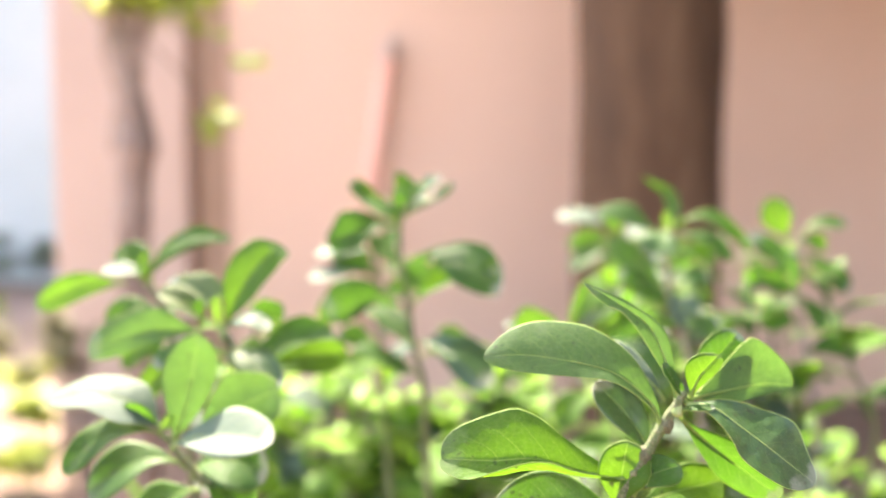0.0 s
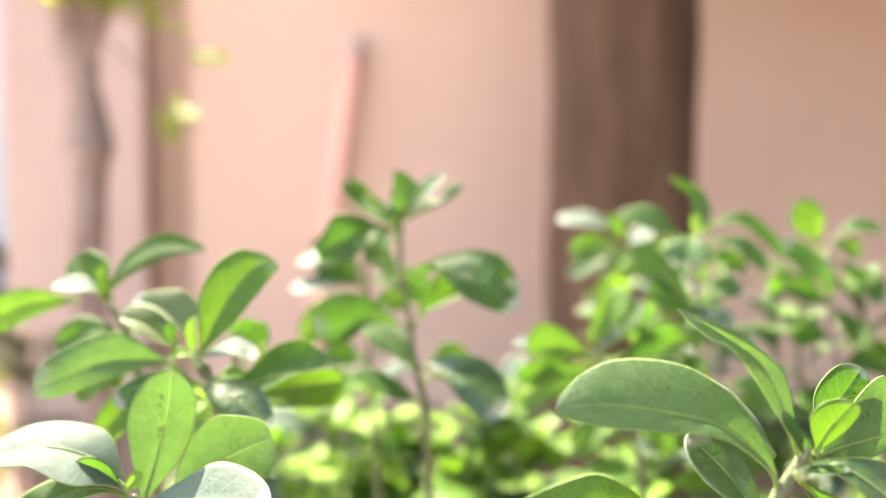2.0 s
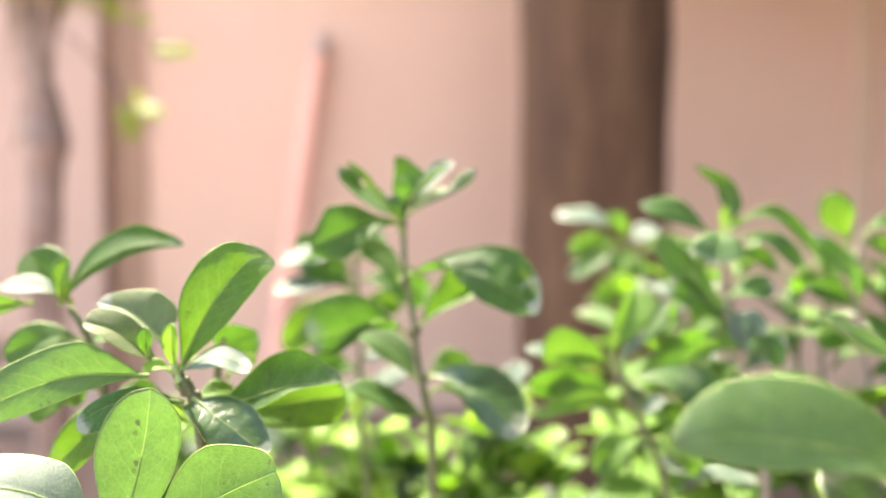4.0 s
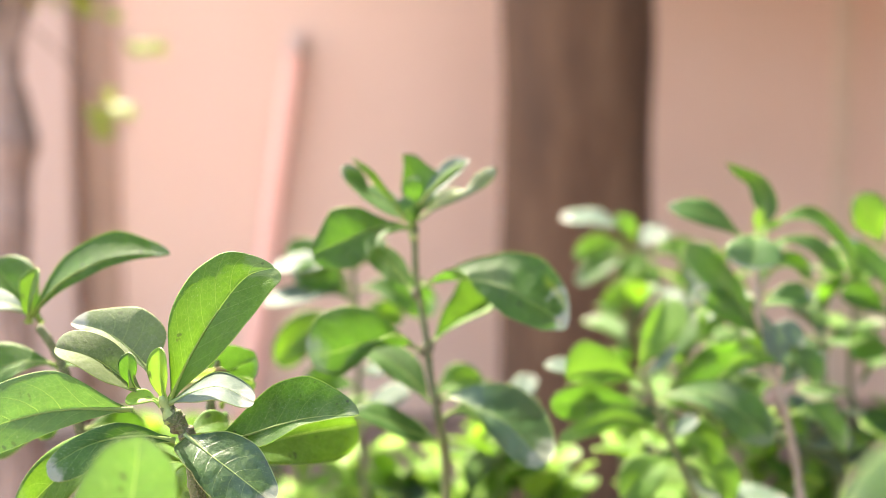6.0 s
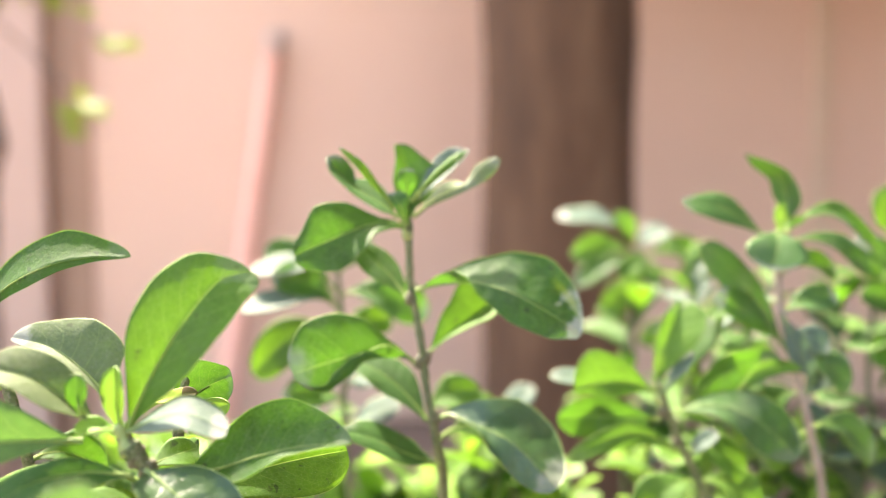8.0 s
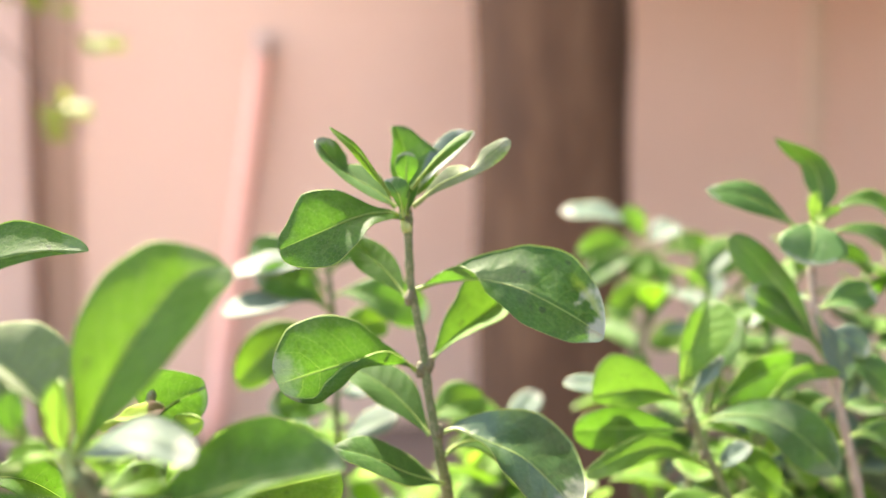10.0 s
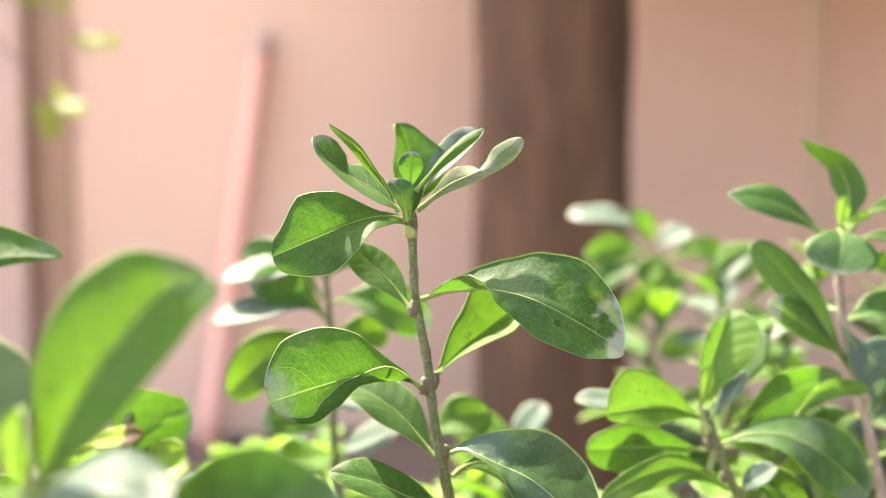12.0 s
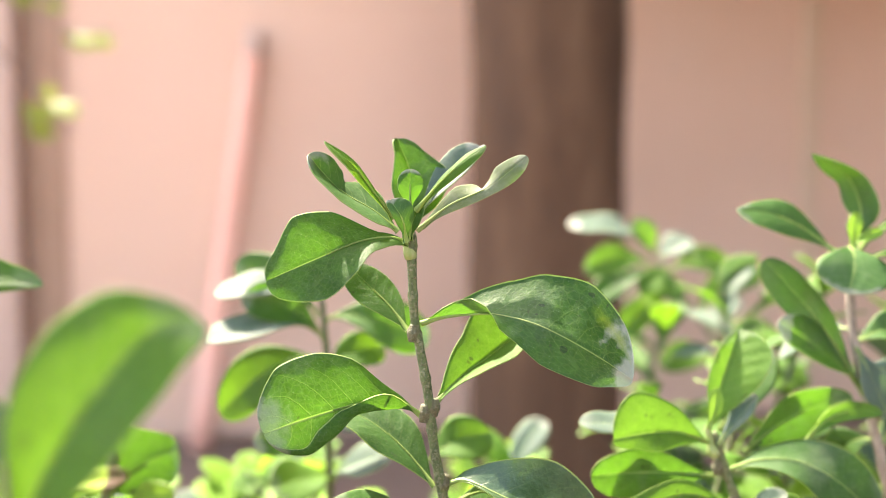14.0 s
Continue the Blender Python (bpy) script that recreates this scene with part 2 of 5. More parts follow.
worn_cap = simple("worn cap", [(0.42, 0.29, 0.235), (0.50, 0.355, 0.29), (0.56, 0.41, 0.34)], 30, 0.7, 0.3, 0.001)
far_leaf = leaf_material("tree leaf", (0.14, 0.20, 0.03), (0.22, 0.285, 0.05), (0.47, 0.51, 0.09), 0.0, 0.35, 0.5, 0.1)
olive_leaf = leaf_material("olive leaf", (0.07, 0.065, 0.03), (0.13, 0.12, 0.06), (0.22, 0.21, 0.08), 0.2, 0.5, 0.3, 0.1)
dark_leaf = leaf_material("dark hedge leaf", (0.03, 0.05, 0.022), (0.06, 0.09, 0.04), (0.10, 0.16, 0.03), 0.2, 0.5, 0.3, 0.1)


# ---- building helpers ----
HOME = {}


def thing(name, at, label, category, group="", kind=""):
    ob = new(name)
    ob.location = at
    HOME[ob] = Vector(at)
    return tagged(ob, label, category, group, kind)


def part(name, data, material, parent=None, label="", at=(0, 0, 0), turn=None, smooth=True):
    """One mesh object, at a place in the world, under its thing or part."""
    if isinstance(data, bmesh.types.BMesh):
        mesh = bpy.data.meshes.new(name)
        data.to_mesh(mesh)
        data.free()
    else:
        mesh = data
    if not mesh.materials:
        mesh.materials.append(material)
    if smooth:
        mesh.polygons.foreach_set("use_smooth", [True] * len(mesh.polygons))
    ob = new(name, mesh)
    HOME[ob] = Vector(at)
    ob.parent = parent
    ob.matrix_basis = Matrix.Translation(Vector(at) - (HOME[parent] if parent else Vector())) @ (turn or Matrix())
    return tagged(ob, label)


def box(size, bevel=0.01):
    bm = bmesh.new()
    bmesh.ops.create_cube(bm, size=1, matrix=Matrix.Diagonal((*size, 1)))
    bmesh.ops.bevel(bm, geom=bm.edges[:], offset=bevel, segments=2, affect='EDGES', profile=0.6)
    return bm


def smooth_line(points, steps):
    """A smooth curve through the points, slack in step with their distances."""
    pts = [Vector(p) for p in points]
    pts = [2 * pts[0] - pts[1]] + pts + [2 * pts[-1] - pts[-2]]
    line = []
    for n in range(1, len(pts) - 2):
        a, b, c, d = pts[n - 1:n + 3]
        long = (c - b).length
        m0, m1 = (c - a) * (long / ((b - a).length + long)), (d - b) * (long / ((d - c).length + long))
        for k in range(steps):
            s = k / steps
            line.append(b * (2 * s ** 3 - 3 * s * s + 1) + m0 * (s ** 3 - 2 * s * s + s) + c * (3 * s * s - 2 * s ** 3) + m1 * (s ** 3 - s * s))
    return line + [pts[-2]]


def tube(line, radius, sides=10, rough=0.0, freq=1.0, seed=0):
    """A round, slightly uneven body along a line; radius is a function of 0..1."""
    bm, rings = bmesh.new(), []
    side = Vector((1, 0, 0))
    for n, c in enumerate(line):
        way = (line[min(n + 1, len(line) - 1)] - line[max(n - 1, 0)]).normalized()
        side = (side - way * side.dot(way)).normalized()
        other = way.cross(side)
        r, ring = radius(n / (len(line) - 1)), []
        for k in range(sides):
            a = 2 * math.pi * k / sides
            out = side * math.cos(a) + other * math.sin(a)
            rr = r * (1 + rough * noise.noise((c + out * r) * freq + Vector((seed, 0, 0))))
            ring.append(bm.verts.new(c + out * rr))
        rings.append(ring)
    for a, b in zip(rings, rings[1:]):
        for k in range(sides):
            bm.faces.new((a[k], a[(k + 1) % sides], b[(k + 1) % sides], b[k]))
    bm.faces.new(rings[0][::-1])
    bm.faces.new(rings[-1])
    bmesh.ops.recalc_face_normals(bm, faces=bm.faces[:])
    return bm


# ---- shrub pieces ----
def shrub(name, at, label):
    return thing(name, at, label, "shrub", "garden shrubs")


def stem(plant, points, r0, r1, knob=0.0, pale=False):
    """A twig from its tip down; swollen, scarred joints; the lower end runs on to the foot of the shrub."""
    top = Vector(points[0])
    foot = HOME[plant]
    low = Vector(points[-1])
    run = points + [tuple(low.lerp(foot, 0.3) + Vector((0, 0, -0.12 * low.z))), tuple(low.lerp(foot, 0.72) + Vector((0, 0, -0.08))), tuple(foot)]
    line = [p - top for p in smooth_line(run, 9)]

    def girth(s):
        joint = max(0.0, math.sin(s * 70 + points[0][0] * 90)) ** 6 * 0.22
        grow = s / 0.62 if s < 0.62 else 1 + (s - 0.62) * 4
        return min(1.0, 0.3 + s * 45) * (r0 + (r1 - r0) * min(grow, 1.0)) * (1 + joint) * (1.0 if grow <= 1 else grow) + knob * math.exp(-((s - 0.125) / 0.055) ** 2)

    return part("stem", tube(line, girth, 10, 0.06, 260, points[0][0] * 50), old_bark if pale else twig_bark, plant, "grey-brown twig with raised scars", at=top)


def leaf_mesh(length, width, arch, fold, twist, seed, rows=26, cols=6, bow=(0.0, 1.0)):
    """An obovate blade that tapers into a petiole: bowed along its length, folded at the midrib, turned about its axis, with a wavy, slightly
    thick margin. Local axes: y from base to tip, z the upper face's normal; bow: the sideways and upward share of the arch."""
    rnd = random.Random(seed)
    bm = bmesh.new()
    layer = bm.loops.layers.uv.new("UVMap")
    wide = rnd.uniform(0.60, 0.70)
    wave, ph = rnd.uniform(0.006, 0.03), rnd.uniform(0, 6)
    skew = rnd.uniform(-0.05, 0.05)
    grid = []
    for n in range(rows + 1):
        s = 1 - (1 - n / rows) ** 1.8
        if s < wide:
            half = math.sin(0.5 * math.pi * s / wide) ** 1.45
        else:
            half = max(1 - ((s - wide) / (1 - wide)) ** 2.2, 0.0) ** 0.52
        half = max(0.5 * width * half, 0.0013 * (1 - s))
        rise = arch * length * math.sin(math.pi * s ** 0.68)
        bend = skew * length * math.sin(math.pi * s) + rise * bow[0]
        turn = radians(twist) * (s - 0.62)
        row = []
        for k in range(-cols - 1, cols + 2):
            rim = abs(k) > cols
            q = max(-cols, min(cols, k)) / cols
            x = q * half
            z = fold * (1 + 1.6 * math.exp(-s / 0.12)) * abs(x) * (1 - 0.3 * abs(q))
            z += wave * length * math.sin(s * 11 + ph + (2.0 if q > 0 else 0)) * q * q * math.sin(math.pi * s)
            if rim:
                z -= 0.0005
                x *= 0.995
            cx, cz = x * math.cos(turn) - z * math.sin(turn), x * math.sin(turn) + z * math.cos(turn)
            row.append((bm.verts.new((cx + bend, length * s, rise * bow[1] + cz)), ((q * 0.5 + 0.5) if not rim else (1.0 if q > 0 else 0.0), s)))
        grid.append(row)
    for a, b in zip(grid, grid[1:]):
        for k in range(len(a) - 1):
            quad = (a[k], a[k + 1], b[k + 1], b[k])
            face = bm.faces.new([v for v, _ in quad])
            for loop, (_, uv) in zip(face.loops, quad):
                loop[layer].uv = uv
    if rows > 12:                                       # the stalk, running on as a raised midrib under the blade
        rings = []
        for n in range(13):
            s = 0.55 * (n / 12) ** 1.5
            rise = arch * length * math.sin(math.pi * s ** 0.68)
            mid = Vector((skew * length * math.sin(math.pi * s) + rise * bow[0], length * s, rise * bow[1] - 0.0004 * min(1.0, s * 8)))
            r = 0.0004 + 0.0009 * (1 - s / 0.55) ** 2
            rings.append(([bm.verts.new(mid + Vector((r * math.cos(a), 0, r * math.sin(a)))) for a in (0, 1.05, 2.09, 3.14, 4.19, 5.24)], s))
        for (a, sa), (c, sc) in zip(rings, rings[1:]):
            for k in range(6):
                face = bm.faces.new((a[k], c[k], c[(k + 1) % 6], a[(k + 1) % 6]))
                for loop, s in zip(face.loops, (sa, sc, sc, sa)):
                    loop[layer].uv = (0.5, s)
    return bm


LEAVES = [0]


def leaf(twig, base, tip, normal, width, arch, fold, twist, material, rows=26, bow=None):
    base, chord = Vector(base), Vector(tip) - Vector(base)
    y = chord.normalized()
    z = Vector(normal)
    z = (z - y * z.dot(y)).normalized()
    x = y.cross(z)
    lift = (0.0, 1.0)
    if bow:
        v = Vector(bow)
        v = (v - y * v.dot(y)).normalized()
        lift = (v.dot(x), v.dot(z))
    turn = Matrix((x, y, z)).transposed().to_4x4()
    LEAVES[0] += 1
    return part("leaf", leaf_mesh(chord.length, width, arch, fold, twist, LEAVES[0], rows, 6 if rows > 12 else 3, lift), material, twig, at=base, turn=turn)


def steady(keys, s, slot=1):
    """A vector at s, gliding from key to key; before the first and past the last it stays."""
    if s <= keys[0][0]:
        return Vector(keys[0][slot])
    for a, b in zip(keys, keys[1:]):
        if s <= b[0]:
            f = (s - a[0]) / (b[0] - a[0])
            return Vector(a[slot]).lerp(Vector(b[slot]), f * 0.6 + 0.4 * f * f * (3 - 2 * f))
    return Vector(keys[-1][slot])


def blade_mesh(rib, one, other, seed, rows, cols, cup, sharp):
    """A blade lofted on its midrib: each half has its own half-width vectors along the rib, so that the blade may twist, fold and roll.
    A third vector in a key is the crown of a half that rolls back on itself."""
    rnd = random.Random(seed)
    bm = bmesh.new()
    layer = bm.loops.layers.uv.new("UVMap")
    dense = smooth_line(rib, 14)
    dense = [p - dense[0] for p in dense]
    run = [0.0]
    for a, b in zip(dense, dense[1:]):
        run.append(run[-1] + (b - a).length)
    long = run[-1]

    def along(s):
        d = s * long
        for n in range(len(run) - 1):
            if d <= run[n + 1]:
                return dense[n].lerp(dense[n + 1], (d - run[n]) / max(run[n + 1] - run[n], 1e-9))
        return dense[-1]

    wave, ph, beat = rnd.uniform(0.015, 0.05), rnd.uniform(0, 6), rnd.uniform(9, 15)
    wide, neck, grid = 0.64, 1.3, []
    for n in range(rows + 1):
        s = 1 - (1 - n / rows) ** 1.7
        half = math.sin(0.5 * math.pi * s / wide) ** neck if s < wide else max(1 - ((s - wide) / (1 - wide)) ** 2.3, 0.0) ** sharp
        c = along(s)
        way = (along(min(1.0, s + 0.02)) - along(max(0.0, s - 0.02))).normalized()
        row = []
        for sign, keys in ((-1, one), (1, other)):
            e = steady(keys, s) * half
            if e.length < 0.0013 * (1 - s):
                e = e.normalized() * 0.0013 * (1 - s) if e.length else way.orthogonal() * 0.0013 * sign
            up = (way.cross(e) * (-sign)).normalized()
            ctrl = steady(keys, s, 2) * half if len(keys[0]) > 2 else e * 0.5 + up * (cup * e.length)
            side = []
            for k, q in enumerate([k / cols for k in range(1, cols)] + [0.97, 1.0, 1.0]):
                p = c + ctrl * (2 * q * (1 - q)) + e * (q * q)
                p += up * (e.length * wave * q * q * math.sin(s * beat + ph + sign) * math.sin(math.pi * s))
                p += up * (0.035 * e.length * (q - q * q) * math.cos((s - 0.12 * q) * 50))
                if k > cols:
                    p -= up * 0.0004 + e * 0.004
                side.append((bm.verts.new(p), (0.5 + sign * 0.5 * q, s)))
            row += side[::-1] + [(bm.verts.new(c - up * 0.0002), (0.5, s))] if sign < 0 else side
        grid.append(row)
    for a, b in zip(grid, grid[1:]):
        for k in range(len(a) - 1):
            quad = (a[k], a[k + 1], b[k + 1], b[k])
            face = bm.faces.new([v for v, _ in quad])
            for loop, (_, uv) in zip(face.loops, quad):
                loop[layer].uv = uv
    rings = []                                          # the stalk, running on as a raised midrib
    for n in range(13):
        s = 0.6 * (n / 12) ** 1.4
        r = 0.0003 + 0.0009 * (1 - s / 0.6) ** 3.5
        way = (along(s + 0.02) - along(max(0.0, s - 0.02))).normalized()
        x = way.orthogonal().normalized()
        y = way.cross(x)
        rings.append(([bm.verts.new(along(s) + x * (r * math.cos(a)) + y * (r * math.sin(a))) for a in (0, 1.05, 2.09, 3.14, 4.19, 5.24)], s))
    for (a, sa), (c, sc) in zip(rings, rings[1:]):
        twist = min(range(6), key=lambda j: (c[j].co - a[0].co).length)
        for k in range(6):
            face = bm.faces.new((a[k], c[(k + twist) % 6], c[(k + 1 + twist) % 6], a[(k + 1) % 6]))
            for loop, s in zip(face.loops, (sa, sc, sc, sa)):
                loop[layer].uv = (0.5, s)
    return bm


def blade(twig, rib, one, other, material, rows=34, cols=8, cup=0.07, sharp=0.54):
    LEAVES[0] += 1
    return part("leaf", blade_mesh(rib, one, other, LEAVES[0], rows, cols, cup, sharp), material, twig, at=rib[0])


def knot(twig, at, r, way=(0.1, 0, 1)):
    """A swollen, scarred joint where a stalk leaves the twig."""
    way = Vector(way).normalized()
    line = [way * (0.0062 * (k / 8 - 0.5)) for k in range(9)]
    return part("knot", tube(line, lambda s: r * (0.60 + 0.28 * math.sin(math.pi * s) ** 2), 10, 0.22, 900, r * 5e4), knot_bark, twig, "brown swollen joint", at=at)


def shoot_tip(twig, low, high, r0, r1):
    """The green cone at a shoot's end, in which the youngest stalks sit."""
    low, high = Vector(low), Vector(high)
    line = [(high - low) * (k / 7) for k in range(8)]
    return part("shoot_tip", tube(line, lambda s: r0 + (r1 - r0) * s + 0.0006 * math.sin(s * 9) * (1 - s), 10, 0.25, 700, 4), green_stem, twig, "soft green growing tip", at=low)


def wild_shoot(plant, top, lean, height, count, size, seed, tones, spread=1.0):
    """A leafy shoot whose leaves grow in a spiral, closer together towards the tip."""
    rnd = random.Random(seed)
    top = Vector(top)
    low = top + Vector((lean[0], lean[1], -height))
    twig = stem(plant, [tuple(top), tuple(top.lerp(low, 0.5) + Vector((rnd.uniform(-.01, .01), rnd.uniform(-.01, .01), 0))), tuple(low)], 0.0014, 0.0022)
    for n in range(count):
        s = (n / count) ** 1.6
        a = n * 2.4 + rnd.uniform(-0.4, 0.4)
        base = top.lerp(low, s)
        up = 1.2 - 1.0 * min(1, s * 2.2) + rnd.uniform(-0.25, 0.25)
        away = Vector((math.cos(a) * spread, math.sin(a) * spread, up)).normalized()
        length = size * (0.45 + 0.55 * min(1, s * 3 + 0.15)) * rnd.uniform(0.8, 1.15)
        face = Vector((-away.x * away.z, -away.y * away.z, 1 - away.z * away.z + 0.05)) + Vector((rnd.uniform(-.3, .3), rnd.uniform(-.3, .3), 0))
        leaf(twig, base, base + away * length, face, length * rnd.uniform(0.50, 0.64), rnd.uniform(0.05, 0.2), rnd.uniform(0.15, 0.4),
             rnd.uniform(-15, 15), rnd.choice(tones), 10)


# ---- ground ----
def ground_mesh():
    bm = bmesh.new()
    xs = sorted({-80, -40, -20, -12, 12, 20, 40, 80} | {round(-8 + 0.4 * n, 2) for n in range(41)})
    ys = sorted({-80, -40, -20, -10, 14, 24, 40, 80} | {round(-6 + 0.4 * n, 2) for n in range(41)})
    vs = [[bm.verts.new((x, y, 0.018 * noise.noise((x * 1.3, y * 1.3, 0)) - 0.01)) for x in xs] for y in ys]
    for a, b in zip(vs, vs[1:]):
        for k in range(len(a) - 1):
            bm.faces.new((a[k], a[k + 1], b[k + 1], b[k]))
    return bm


tagged(part("ground", ground_mesh(), earth), "dry pinkish earth of a sunny yard", "ground", kind="structure")

# ---- the pink wall, its pillar, the gate beside it ----
WALL_Y = 3.95
tagged(part("wall_north", box((10.0, 0.24, 3.6), 0.015), plaster, at=(3.72, WALL_Y + 0.12, 1.8), smooth=False), "tall pink plastered house wall behind a tree", "wall", kind="structure")
pillar = thing("wall_pillar", (-1.44, 4.017, 0), "pale pink plastered square pillar at the wall's end", "pillar", kind="structure")
part("shaft", box((0.60, 0.38, 2.56), 0.02), pale_plaster, pillar, at=(-1.44, 4.017, 1.28), smooth=False)
part("cap", box((0.70, 0.48, 0.10), 0.02), pale_plaster, pillar, at=(-1.44, 4.017, 2.61), smooth=False)
# thin strip whose brown stands in for the pillar's shade on the wall
shade_band = part("trim", box((0.15, 0.02, 3.5), 0.006), pillar_shade, at=(-1.062, WALL_Y - 0.009, 1.75), smooth=False)
tagged(shade_band, "brown strip that paints shade on the wall beside the pillar", "trim", kind="structure")
band = part("trim", box((0.09, 0.03, 3.5), 0.01), strip_paint, at=(2.25, WALL_Y - 0.014, 1.75), smooth=False)
tagged(band, "narrow dull ochre strip up the pink wall", "trim", kind="structure")

# added wall out of view; it dims the pink wall's right part
sky_screen = part("added_wall_east", box((0.24, 9.0, 3.2), 0.015), cement, at=(3.12, -0.57, 1.6), smooth=False)
tagged(sky_screen, "unseen plain side wall, added to keep sky light off the pink wall", "wall", kind="structure")

# the pale house across the yard, seen past the pillar
far_house = thing("house", (-6.0, 10.5, 0), "pale blue-white house of two storeys across the yard", "house")
part("wall", box((8.0, 3.02, 6.3), 0.03), house_paint, far_house, at=(-6.0, 10.5, 3.15), smooth=False)
part("roof", box((8.6, 3.6, 0.22), 0.05), pale_plaster, far_house, at=(-6.0, 10.5, 6.41), smooth=False)
for x, z in [(x, z) for x in (-9.0, -7.2, -5.6) for z in (1.75, 4.85)]:
    pane = part("window", box((1.0, 0.06, 1.2), 0.01), window_glass, far_house, at=(x, 8.98, z), smooth=False)
    for dx, dz, w, h in ((-0.54, 0, 0.08, 1.36), (0.54, 0, 0.08, 1.36), (0, 0.64, 1.0, 0.08), (0, -0.64, 1.0, 0.08), (0, 0, 0.05, 1.2)):
        part("frame", box((w, 0.08, h), 0.008), house_paint, pane, at=(x + dx, 8.95, z + dz), smooth=False)
part("door", box((0.95, 0.06, 2.05), 0.01), gate_paint, far_house, "pale blue door", at=(-2.8, 8.98, 1.03), smooth=False)

# ---- the leaning red pole ----
pole = thing("leaning_pole", (-0.475, 3.80, 0), "faded red pole with a dull brown end leaning on the wall", "pole")
foot_p, top_p = Vector((-0.475, 3.80, 0.0)), Vector((-0.240, 3.90, 1.655))
way_p = (top_p - foot_p)
part("shaft", tube([way_p * (k / 12) for k in range(13)], lambda s: 0.044 - 0.004 * s, 12, 0.05, 8), red_paint, pole, at=foot_p)
part("cap", tube([way_p * (0.95 + 0.012 * k) for k in range(6)], lambda s: 0.047 - 0.006 * s, 12, 0.05, 8), worn_cap, pole, "dull brown tip", at=foot_p)


# ---- trees ----
def crown(parent_tree, centre, size, count, length, material, seed, at, label=""):
    """Many small folded leaves in uneven clumps."""
    rnd = random.Random(seed)
    bm = bmesh.new()
    layer = bm.loops.layers.uv.new("UVMap")
    clumps = [Vector((rnd.gauss(0, 0.5), rnd.gauss(0, 0.5), rnd.gauss(0, 0.4))) for _ in range(max(6, count // 60))]
    for n in range(count):
        c = rnd.choice(clumps)
        p = Vector(((c.x + rnd.gauss(0, 0.16)) * size[0], (c.y + rnd.gauss(0, 0.16)) * size[1], (c.z + rnd.gauss(0, 0.14)) * size[2])) + Vector(centre) - Vector(at)
        y = Vector((rnd.uniform(-1, 1), rnd.uniform(-1, 1), rnd.uniform(-1, 0.3))).normalized()
        x = y.cross(Vector((rnd.uniform(-.5, .5), rnd.uniform(-.5, .5), 1))).normalized()
        z = x.cross(y)
        ln = length * rnd.uniform(0.7, 1.2)
        w = ln * 0.24
        pts = [(p, .5, 0), (p + y * ln * .35 + x * w + z * w * .3, 1, .35), (p + y * ln * .75 + x * w * .8 + z * w * .2, 1, .75), (p + y * ln - z * w * .4, .5, 1),
               (p + y * ln * .75 - x * w * .8 + z * w * .2, 0, .75), (p + y * ln * .35 - x * w + z * w * .3, 0, .35), (p + y * ln * .5, .5, .5)]
        vs = [bm.verts.new(v) for v, _, _ in pts]
        for a, b in ((0, 1), (1, 2), (2, 3), (3, 4), (4, 5), (5, 0)):
            f = bm.faces.new((vs[6], vs[a], vs[b]))
            for loop, i in zip(f.loops, (6, a, b)):
                loop[layer].uv = pts[i][1:]
    return part("crown", bm, material, parent_tree, label, at=at)


big = thing("tree", (0.68, 2.86, 0), "thick straight tree trunk with rough brown bark before the wall", "tree")
line = smooth_line([(0, 0, -0.1), (0.0, 0, 0.6), (0.004, 0, 1.4), (-0.01, 0, 2.4), (0.03, 0.02, 3.6), (0.0, 0.0, 4.8)], 10)
part("trunk", tube(line, lambda s: 0.238 + 0.07 * max(0, 0.12 - s) / 0.12 - 0.06 * max(0, s - 0.45), 36, 0.045, 3.2), bark, big, at=(0.68, 2.86, 0))
for n, (dx, dy, dz) in enumerate(((3.2, -0.4, 0.6), (1.9, 0.1, -1.4), (1.6, -2.2, 0.6), (3.0, -2.0, 0.3))):
    arm = smooth_line([(0, 0, 0), (dx * 0.35, dy * 0.35, dz * 0.45), (dx, dy, dz)], 6)
    part("limb", tube(arm, lambda s: 0.12 - 0.09 * s, 12, 0.12, 4, n), bark, big, at=(0.68, 2.86, 4.6))
# unseen foliage, placed to hold sky light off the wall's right side
crown(big, (3.3, 0.9, 4.9), (2.4, 2.6, 1.2), 11000, 0.22, dark_leaf, 5, (0.68, 2.86, 4.6))
crown(big, (2.2, 3.0, 5.4), (1.5, 1.6, 1.0), 9000, 0.22, dark_leaf, 7, (0.68, 2.86, 4.6))
crown(big, (2.2, 2.5, 2.85), (1.7, 1.1, 0.70), 8500, 0.17, dark_leaf, 6, (0.68, 2.86, 4.6))

